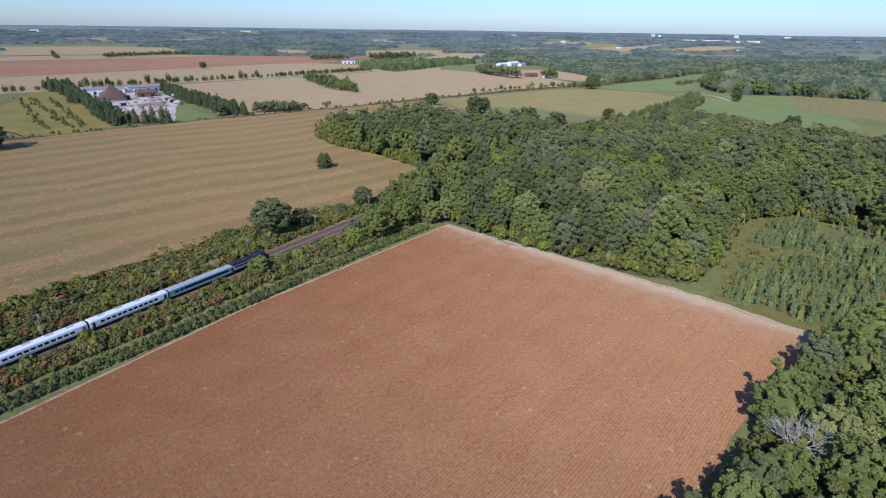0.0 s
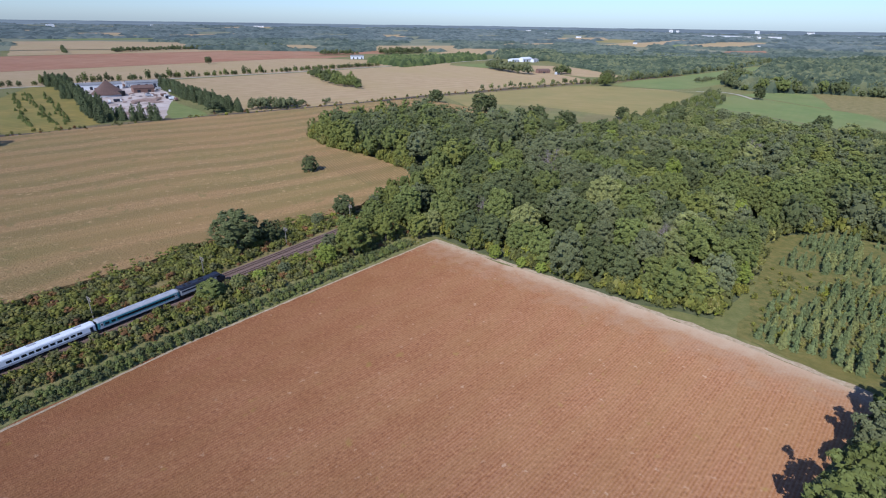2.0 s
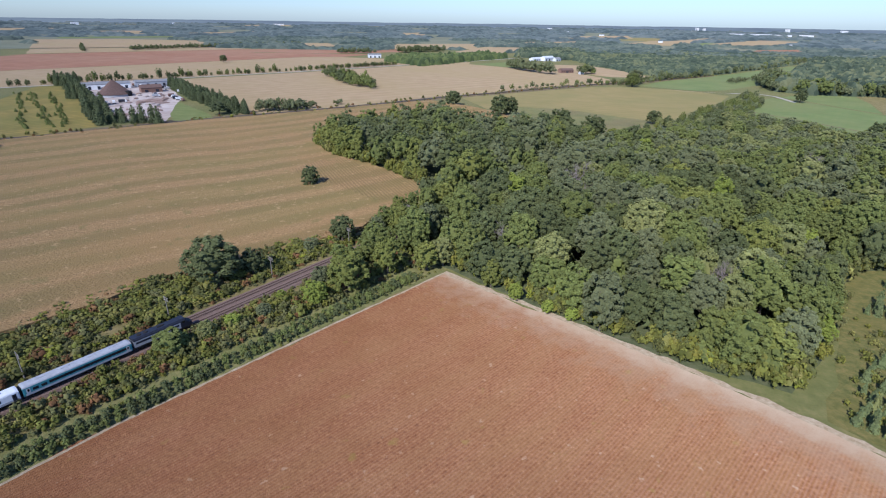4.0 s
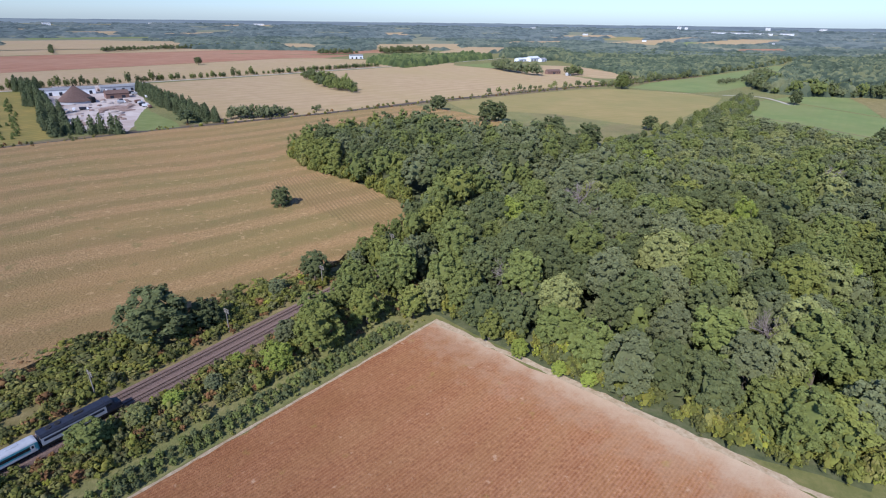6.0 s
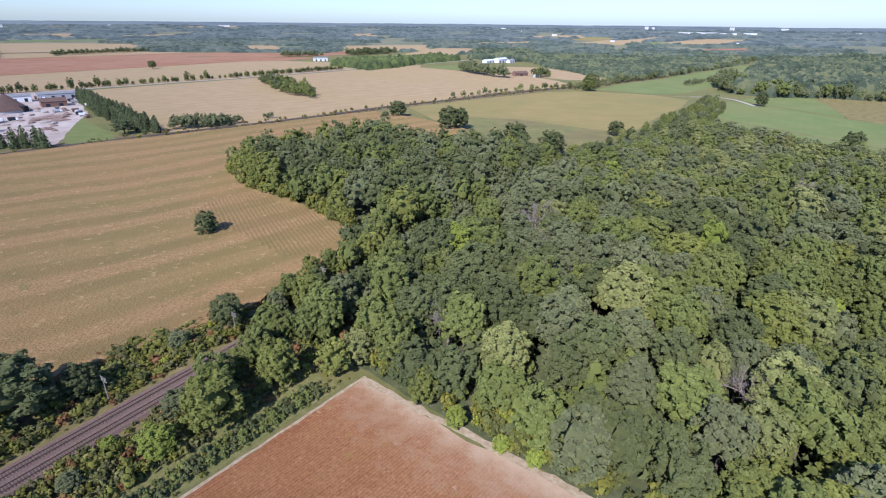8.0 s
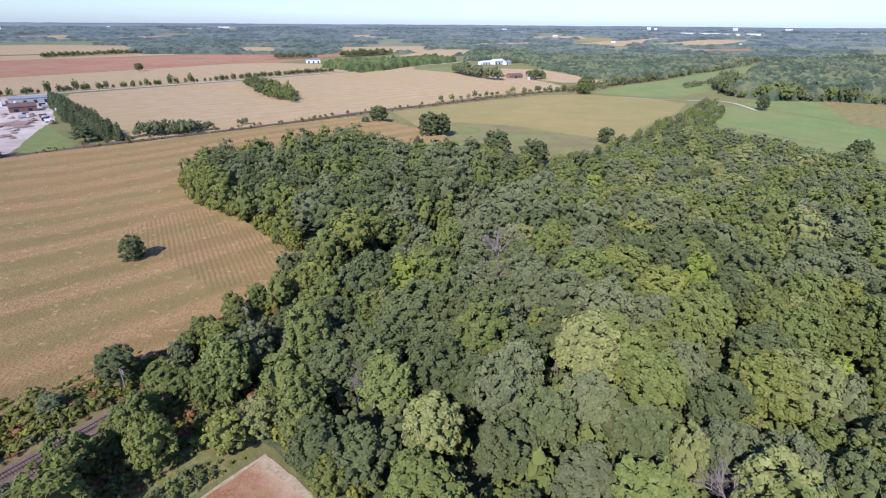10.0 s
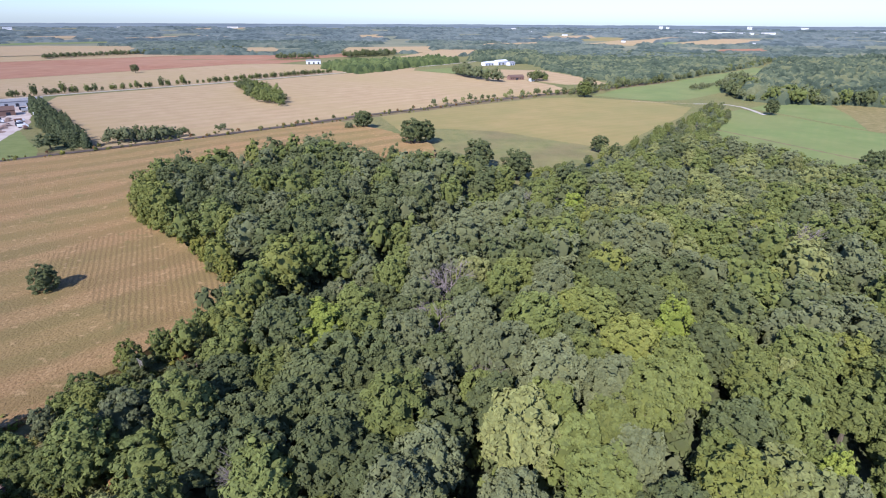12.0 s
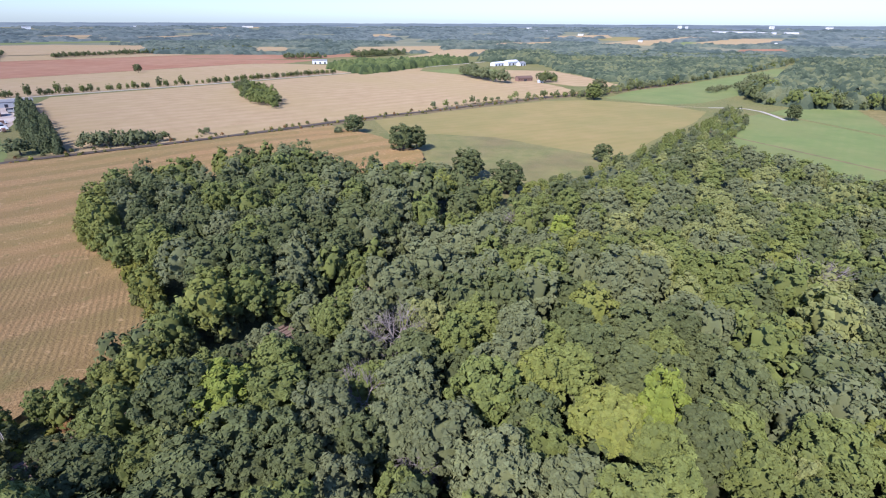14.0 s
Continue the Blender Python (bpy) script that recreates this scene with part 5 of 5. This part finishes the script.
understorey("undergrowth", "shrubs and saplings under the tall trees of the wood", [(8, 250), (38, 223), (72, 196), (96, 186), (118, 208), (146, 250), (160, 300), (150, 350), (60, 370), (24, 325), (-18, 262)], 6.4, 0.8, 121, (0.42, 0.44, 0.12, 0.0, 0.02, 0.0))
understorey("undergrowth", "shrubs and saplings between the two woods", [(-14, 330), (-2, 356), (30, 400), (60, 412), (40, 365), (16, 325), (0, 312)], 5.5, 1.0, 123, (0.5, 0.35, 0.15, 0.0, 0.0, 0.0))
understorey("undergrowth", "shrubs and saplings between the wood and the corn", [(-28, 282), (-12, 316), (-4, 344), (16, 334), (-8, 294), (-24, 272)], 5.0, 0.65, 122, (0.25, 0.45, 0.15, 0.05, 0.10, 0.0))
rim_bushes("undergrowth", "leafy green undergrowth along the wood's edge", [(98, 181), (72, 193), (38, 220), (6, 248)][::-1], 6, 2.3, 1.0, 86, (0.25, 0.40, 0.05, 0.08, 0.18, 0.04, 0.0))
rim_bushes("undergrowth", "leafy green undergrowth along the meadow's edge", [(96, 183), (118, 202), (146, 245), (160, 258), (188, 264), (214, 236)], 5, 2.5, 1.1, 87, (0.25, 0.35, 0.08, 0.12, 0.16, 0.04, 0.0))
rim_bushes("undergrowth", "leafy green undergrowth beside the bean field", [(25, 50), (56, 79), (83, 106), (104, 123), (126, 139)][::-1], 5, 2.4, 0.9, 89, (0.65, 0.30, 0.05, 0.0, 0.0, 0.0, 0.0))
rim_bushes("undergrowth", "leafy green undergrowth between wood and corn", [(-109, 458), (-82, 418), (-44, 389), (-16, 354)], 6, 2.3, 1.3, 88, (0.15, 0.40, 0.02, 0.08, 0.35, 0.0, 0.0))

rim_bushes("weeds", "tall weeds scattered over the meadow", [(104, 172), (150, 150), (228, 166)], 60, 4.2, 0.33, 93, (0.04, 0.26, 0.24, 0.26, 0.14, 0.06, 0.0))

# ---- the far railway, road trees and hedges ----
LINE2 = [(-520, 330), (-420, 395), (-327, 458), (-244, 544), (-190, 590), (-143, 630), (-87, 680), (-34, 737), (44, 802), (125, 872), (190, 925), (330, 1030), (450, 1135)]
strip(LINE2, 14.0, 0.03, M["bank"], "verge_3", "weedy bank of the far railway", "verge", 95)
strip(LINE2, 3.4, 0.5, M["bed"], "track_bed", "dark ballast bed of the far railway", "track bed", 96)
rim_bushes("hedge", "low russet and olive shrubs along the far railway", LINE2, 12, 8.5, 0.5, 98, (0.1, 0.2, 0.4, 0.15, 0.0, 0.02, 0.13))
rim_bushes("hedge", "low russet and olive shrubs along the far railway", LINE2[::-1], 13, 9.0, 0.5, 99, (0.1, 0.2, 0.4, 0.15, 0.0, 0.02, 0.13))
strip([(300, 712), (316, 674), (344, 612), (368, 557), (395, 500)], 1.6, 0.12, M["bank"], "ditch", "brown weedy ditch across the hay field", "ditch", 94)
ROADTREE = TreeKind("roadside_tree", TREE_LABEL, ["dark", "mid"], 3, 10.0, 3.4, 8, 20, 130, 1.0, 16, low=-0.02, category="tree", core=ICO1, least=-0.8)
rr_ = np.random.default_rng(97)
ROAD_TREES = [(-602, 755, 9), (-595, 761, 9), (-588, 768, 8), (-575, 780, 7), (-569, 786, 15), (-563, 791, 14), (-544, 809, 10), (-537, 817, 11), (-532, 823, 16), (-525, 830, 11), (-519, 838, 11), (-513, 845, 14),
              (-502, 857, 10), (-490, 872, 10), (-475, 889, 16), (-466, 900, 10), (-460, 907, 8), (-453, 915, 15), (-445, 923, 10), (-434, 935, 10), (-427, 942, 11), (-411, 959, 8), (-403, 967, 7), (-390, 980, 11), (-378, 992, 7), (-366, 1005, 15), (-360, 1011, 10), (-344, 1028, 15), (-316, 1058, 8)]
for x, y, h in ROAD_TREES:
    ROADTREE.put(x, y, 0.8 + 0.03 * h, rr_.random() * 6.28, ("dark", "mid", "dark", "mid")[int(rr_.integers(4))], int(rr_.integers(3)), h / 10 / (0.8 + 0.03 * h), "dark green tree in a row along the country road", "trees along the country road")
for i in range(26):
    s = (i + 0.6 * rr_.random()) / 26
    ROADTREE.put(-515 + 200 * s + rr_.normal(0, 2), 855 + 205 * s + rr_.normal(0, 2), 0.55 + 0.35 * rr_.random(), rr_.random() * 6.28, ("dark", "mid")[i % 2], i % 3, 1.0, "small dark green tree in a row along the country road", "trees along the country road")
for i in range(34):
    s = i / 33
    x, y = -312 + 150 * s, 1062 + 178 * s
    ROADTREE.put(x + rr_.normal(0, 1.5), y + rr_.normal(0, 1.5), 0.9 + 0.4 * rr_.random(), rr_.random() * 6.28, ("dark", "mid")[i % 2], i % 3, 0.8, "dark green tree in a row along the country road", "trees along the country road")

FIR = []
for k in range(3):
    v, f = fir_arrays(yr, 15.0, 4.6, 20, 26, 1.5, 0.5)
    FIR.append(mesh_np("foliage", v, f, [M["fir"]]))
PLANTATION = []
for k in range(3):
    v, f = fir_arrays(yr, 8.0, 4.8, 10, 18, 2.0)
    PLANTATION.append(mesh_np("foliage", v, f, [M["mid"]]))
FTRUNK = trunk_mesh("trunk", yr, 10.0, 1.0, M["bark"])


def fir(x, y, h, label="dark green conifer in a row by the yard", group="conifers by the yard"):
    e = thing("conifer_tree", pose(x, y, 0, 0, 0, rr_.random() * 360), label, "conifer", group)
    small = h < 8
    s = h / (8 if small else 15)
    e.scale = (s, s, s)
    link_mesh("trunk", FTRUNK, e)
    link_mesh("foliage", (PLANTATION if small else FIR)[int(rr_.integers(3))], e)


def fir_row(a, b, n, h, spread=2.5):
    for i in range(n):
        s = i / (n - 1)
        fir(a[0] + (b[0] - a[0]) * s + rr_.normal(0, spread), a[1] + (b[1] - a[1]) * s + rr_.normal(0, spread), h * (0.8 + 0.4 * rr_.random()))


fir_row((-402, 790), (-300, 665), 42, 14)
fir_row((-300, 665), (-222, 585), 34, 14)
fir_row((-396, 790), (-215, 583), 54, 13)
fir_row((-560, 792), (-495, 730), 24, 16, 4)
fir_row((-495, 728), (-310, 515), 62, 14, 5)
fir_row((-548, 800), (-505, 745), 12, 16, 5)
for x, y, h in ((-306, 520, 13), (-299, 523, 15), (-288, 522, 16), (-283, 526, 17), (-272, 524, 17), (-266, 522, 16)):
    fir(x, y, h)
for a, b in (((-520, 690), (-345, 495)), ((-505, 700), (-335, 500)), ((-537, 690), (-355, 480))):
    for i in range(44):
        s = i / 43
        if rr_.random() < 0.8:
            fir(a[0] + (b[0] - a[0]) * s + rr_.normal(0, 2), a[1] + (b[1] - a[1]) * s + rr_.normal(0, 2), 2.4 + 1.8 * rr_.random(), "small green conifer in a planted row", "plantation rows")

COPSE = [(-246, 985), (-215, 925), (-190, 879), (-150, 820), (-126, 805), (-130, 830), (-165, 900), (-200, 960), (-235, 1000)]
tree_clump(COPSE, 8, 1.1, "copse", "small dense copse of green trees in the tan field", (0, 1, 1))
tree_clump([(-210, 598), (-188, 604), (-166, 622), (-160, 636), (-182, 634), (-208, 614)], 4.2, 0.85, "copse", "clump of grey-green shrubs by the far railway", (2, 2, 2, 0))
tree_clump([(70, 1235), (110, 1140), (145, 1085), (155, 1090), (120, 1150), (85, 1245)], 8, 1.7, "copse", "row of dense trees before the white farm", (0, 2))
tree_clump([(205, 1095), (230, 1110), (235, 1140), (205, 1130)], 9, 1.5, "copse", "clump of green trees by the farmhouse", (1, 0))
tree_clump([(-145, 656), (-136, 660), (-138, 668), (-146, 664)], 4, 0.5, "copse", "low shrub by the far railway", (2, 0))


# ---- the yard ----
def gable(name, x, y, turn, L, w, h, rise_h, wall, roof, label, category="building", windows=0, doors=0):
    """A long building with walls, a pitched roof with eaves, windows and doors."""
    b = thing(name, pose(x, y, rise(x, y), 0, 0, turn), label, category)
    bm = bmesh.new()
    box(bm, -L / 2, L / 2, -w / 2, w / 2, -0.5, h)
    for sx in (-1, 1):
        v = [bm.verts.new((sx * L / 2, -w / 2, h)), bm.verts.new((sx * L / 2, w / 2, h)), bm.verts.new((sx * L / 2, 0, h + rise_h))]
        bm.faces.new(v)
    part("wall", bm, wall, b)
    for sy in (-1, 1):
        bm = bmesh.new()
        o = 0.5
        prof = [(sy * (w / 2 + o), h - o * rise_h / (w / 2)), (0, h + rise_h), (0, h + rise_h + 0.25), (sy * (w / 2 + o), h - o * rise_h / (w / 2) + 0.25)]
        loft(bm, [[(sx * (L / 2 + o), yy, zz) for yy, zz in prof] for sx in (-1, 1)])
        part("roof", bm, roof, b)
    for sy in (-1, 1):
        for i in range(windows):
            xx = -L / 2 + L * (i + 0.5) / windows
            bm = bmesh.new()
            box(bm, xx - 0.7, xx + 0.7, sy * w / 2 - 0.06, sy * w / 2 + 0.06, h * 0.4, h * 0.4 + 1.3)
            part("window", bm, M["glass"], b)
        for i in range(doors):
            xx = -L / 2 + L * (i + 0.5) / doors
            bm = bmesh.new()
            box(bm, xx - min(2.2, L * 0.16 / doors), xx + min(2.2, L * 0.16 / doors), sy * w / 2 - 0.08, sy * w / 2 + 0.08, 0, h * 0.62)
            part("door", bm, M["dark_paint"], b)
    return b


def build_dome(x, y, radius, height):
    d = thing("storage_dome", pose(x, y, 0), "conical red-brown storage dome standing in the yard", "storage dome")
    bm = bmesh.new()
    bmesh.ops.create_cone(bm, cap_ends=True, segments=28, radius1=radius * 0.97, radius2=radius * 0.97, depth=2.4, matrix=Matrix.Translation((0, 0, 1.2)))
    part("wall", bm, M["cargrey"], d, "low pale concrete wall")
    bm = bmesh.new()
    bmesh.ops.create_cone(bm, cap_ends=True, segments=28, radius1=radius, radius2=1.0, depth=height - 2.4, matrix=Matrix.Translation((0, 0, 2.4 + (height - 2.4) / 2)))
    roof = part("roof", bm, M["redroof"], d)
    bm = bmesh.new()
    bmesh.ops.create_cone(bm, cap_ends=True, segments=16, radius1=1.3, radius2=0.6, depth=1.2, matrix=Matrix.Translation((0, 0, height + 0.3)))
    part("vent_cap", bm, M["black"], roof)
    bm = bmesh.new()
    box(bm, radius * 0.62, radius * 1.02, -3.2, 3.2, 0, 6.0, 0.1)
    part("entrance", bm, M["black"], d)


build_dome(-417, 692, 19, 18)
gable("works_building", -472, 752, 40, 62, 14, 6.5, 2.2, M["white"], M["greyroof"], "long pale works building with dark doors in the yard", doors=6)
gable("works_building", -430, 800, 40, 50, 14, 6, 2.0, M["cargrey"], M["greyroof"], "long pale grey shed at the back of the yard", doors=5)
gable("works_building", -398, 735, 40, 24, 16, 5.5, 3.2, M["brick"], M["redroof"], "red-brown roofed shed in the yard", doors=2)
gable("works_building", -440, 716, 40, 14, 9, 4.5, 2.0, M["brick"], M["redroof"], "small red-brown shed beside the dome", doors=1)


def build_heap(x, y, w, d, h, turn, mat, label):
    bm = bmesh.new()
    bmesh.ops.create_uvsphere(bm, u_segments=18, v_segments=10, radius=1)
    for v in bm.verts:
        k = 1 + 0.25 * noise.noise(v.co * 2.3 + Vector((x, y, 0)))
        v.co = Vector((v.co.x * w * k, v.co.y * d * k, max(-0.3, v.co.z) * h * k))
    ob = part("soil_mound", bm, mat)
    ob.matrix_basis = pose(x, y, 0, 0, 0, turn)
    tagged(ob, label, "mound")


for x, y, w, d, h in ((-350, 655, 16, 9, 2.5), (-335, 640, 12, 7, 2.0), (-325, 560, 12, 6, 2.2), (-300, 548, 9, 5, 2.0)):
    build_heap(x, y, w, d, h, 40, M["soil"], "low brown heap of soil in the yard")


clutter = np.random.default_rng(131)
for x, y in scatter([(-395, 640), (-345, 585), (-312, 535), (-284, 548), (-292, 575), (-330, 640), (-352, 690), (-400, 740), (-430, 660)], 11, clutter)[:46]:
    k = int(clutter.integers(4))
    size = 1.2 + 2.4 * clutter.random()
    build_heap(x, y, size * 1.6, size, 0.5 + 0.45 * size, 40 + 90 * clutter.random(), (M["soil"], M["yardfloor"], M["yardfloor"], M["soil"])[k], ("brown mound of soil on the gravel yard", "pale mound of gravel on the yard", "pale mound of stored stone on the yard", "brown mound of broken earth on the yard")[k])


def build_truck(x, y, turn, mat, label):
    t = thing("truck", pose(x, y, 0.07, 0, 0, turn), label, "truck", "trucks parked in the yard")
    bm = bmesh.new()
    box(bm, -4.2, 2.0, -1.25, 1.25, 1.1, 3.4, 0.08)
    part("cargo_box", bm, mat, t)
    bm = bmesh.new()
    loft(bm, [[(2.2, -1.2, 0.7), (2.2, 1.2, 0.7), (2.2, 1.2, 2.8), (2.2, -1.2, 2.8)], [(3.4, -1.2, 0.7), (3.4, 1.2, 0.7), (3.4, 1.15, 2.7), (3.4, -1.15, 2.7)], [(4.2, -1.15, 0.7), (4.2, 1.15, 0.7), (4.2, 1.1, 1.6), (4.2, -1.1, 1.6)]])
    cab = part("cab", bm, M["white"], t)
    bm = bmesh.new()
    box(bm, -4.2, 3.9, -0.5, 0.5, 0.7, 1.08)
    part("chassis", bm, M["black"], t)
    for x_ in (-3.2, -1.9, 3.2):
        for y_ in (-1.1, 1.1):
            bm = bmesh.new()
            bmesh.ops.create_cone(bm, cap_ends=True, segments=14, radius1=0.5, radius2=0.5, depth=0.3, matrix=Matrix.Translation((x_, y_, 0.5)) @ Matrix.Rotation(math.pi / 2, 4, "X"))
            part("wheel", bm, M["black"], t)


tr_ = np.random.default_rng(101)
for i, (x, y) in enumerate(((-379, 632), (-374, 640), (-384, 625), (-318, 661), (-325, 668), (-333, 676), (-342, 686), (-350, 697), (-359, 735), (-372, 700), (-365, 690), (-452, 790), (-440, 782), (-400, 770), (-390, 760))):
    build_truck(x, y, 40 + 90 * (i % 3 == 0) + tr_.normal(0, 8), (M["white"], M["dark_paint"], M["cargrey"], M["brick"])[i % 4], ("white", "dark", "grey", "red-brown")[i % 4] + " truck parked on the gravel yard")

# ---- the farm ----
gable("barn", 158, 1462, 48, 42, 13, 5.5, 2.8, M["white"], M["white"], "long white farm barn with a pale roof", "barn", doors=4)
gable("barn", 186, 1478, 48, 38, 15, 7.5, 3.4, M["white"], M["white"], "tall white farm barn with a pale roof", "barn", doors=3)
gable("barn", 208, 1466, 48, 20, 11, 6, 2.6, M["white"], M["greyroof"], "small white farm barn with a grey roof", "barn", doors=2)
gable("barn", -248, 1475, 20, 32, 14, 7, 2.5, M["white"], M["greyroof"], "small white shed by the red field", "barn", doors=3)
gable("farmhouse", 181, 1135, 20, 26, 12, 5, 3.0, M["brick"], M["redroof"], "red-roofed farmhouse on the lawn", "house", windows=6, doors=1)
gable("barn", 205, 1108, 20, 8, 6, 3, 1.5, M["white"], M["white"], "small white outbuilding by the farmhouse", "shed", doors=1)

# ---- the town on the horizon ----
def far_place(bearing, dist):
    a = radians(bearing)
    return 60 + dist * math.sin(a), 150 + dist * math.cos(a)


def build_block(x, y, w, d, h, floors, label, name="distant_building"):
    b = thing(name, pose(x, y, rise(x, y) + 2, 0, 0, -math.degrees(math.atan2(x, y))), label, "building", "distant buildings")
    bm = bmesh.new()
    box(bm, -w / 2, w / 2, -d / 2, d / 2, -4, h, 0.3)
    part("wall", bm, M["white"], b)
    bm = bmesh.new()
    box(bm, -w / 2 - 0.6, w / 2 + 0.6, -d / 2 - 0.6, d / 2 + 0.6, h, h + 1.2)
    part("roof", bm, M["greyroof"], b)
    for i in range(floors):
        z = 3 + (h - 4) * i / max(1, floors)
        bm = bmesh.new()
        box(bm, -w / 2 + 2, w / 2 - 2, -d / 2 - 0.3, -d / 2 + 0.3, z, z + (h - 4) / max(1, floors) * 0.22)
        part("window_band", bm, M["glass"], b)


TOWN = [(20.2, 4100, 34, 40, 9), (20.8, 4100, 26, 34, 8), (19.6, 4000, 40, 14, 3), (27.5, 4200, 40, 36, 6), (31.6, 4200, 56, 30, 5), (23.5, 3700, 150, 12, 2), (25.3, 3700, 200, 13, 2), (27.2, 3650, 130, 12, 2), (29.0, 3700, 100, 12, 2), (35.5, 3900, 120, 12, 2), (37.5, 3900, 160, 13, 2), (22.2, 3800, 90, 11, 2),
        (-37.5, 4000, 60, 20, 3), (-29.5, 4200, 90, 14, 2), (-20.5, 4200, 100, 14, 2), (1.5, 4300, 40, 24, 3), (6.5, 4000, 50, 16, 2), (8.0, 3600, 60, 12, 2), (11.5, 3200, 40, 10, 1), (17.0, 2600, 26, 9, 1), (28.0, 2500, 14, 14, 2)]
for b_, d_, w_, h_, n_ in TOWN:
    x, y = far_place(b_, d_)
    build_block(x, y, 0.7 * w_, 18, 0.62 * h_, n_, "distant pale building rising from the woods")


# ---- the hazy distance ----
def build_backdrop():
    """A low glowing ring at the edge of sight, painted as far wooded hills in blue haze."""
    m = bpy.data.materials.new("blue_hazy_distance")
    m.use_nodes = True
    nt = m.node_tree
    n, ln = nt.nodes, nt.links
    geo = n.new("ShaderNodeNewGeometry")
    mp = n.new("ShaderNodeMapping")
    mp.inputs["Scale"].default_value = (0.004, 0.004, 0.12)
    ln.new(geo.outputs["Position"], mp.inputs["Vector"])
    tex = n.new("ShaderNodeTexNoise")
    tex.inputs["Scale"].default_value = 1.0
    tex.inputs["Detail"].default_value = 6.0
    ln.new(mp.outputs[0], tex.inputs["Vector"])
    # haze painted as blue-grey tones that glow by themselves
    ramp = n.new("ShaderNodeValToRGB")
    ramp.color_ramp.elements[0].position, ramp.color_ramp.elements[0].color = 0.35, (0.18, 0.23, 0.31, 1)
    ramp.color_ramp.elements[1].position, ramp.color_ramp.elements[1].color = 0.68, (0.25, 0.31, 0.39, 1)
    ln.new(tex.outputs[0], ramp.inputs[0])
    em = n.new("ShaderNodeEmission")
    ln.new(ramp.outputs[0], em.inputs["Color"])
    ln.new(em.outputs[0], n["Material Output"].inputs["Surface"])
    verts, faces = [], []
    seg = 400
    for k in range(seg + 1):
        a = radians(20 + 140 * k / seg)
        x, y = 4320 * math.cos(a), 100 + 4320 * math.sin(a)
        g = rise(x, y)
        top = 74 + 3.0 * noise.noise(Vector((k * 0.06, 0, 1))) + 2.0 * noise.noise(Vector((k * 0.4, 0, 5)))
        verts += [(x, y, g - 5), (x, y, top)]
    for k in range(seg):
        faces.append((2 * k, 2 * k + 2, 2 * k + 3, 2 * k + 1))
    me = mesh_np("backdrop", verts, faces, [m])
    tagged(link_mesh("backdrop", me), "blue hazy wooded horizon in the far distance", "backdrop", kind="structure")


build_backdrop()
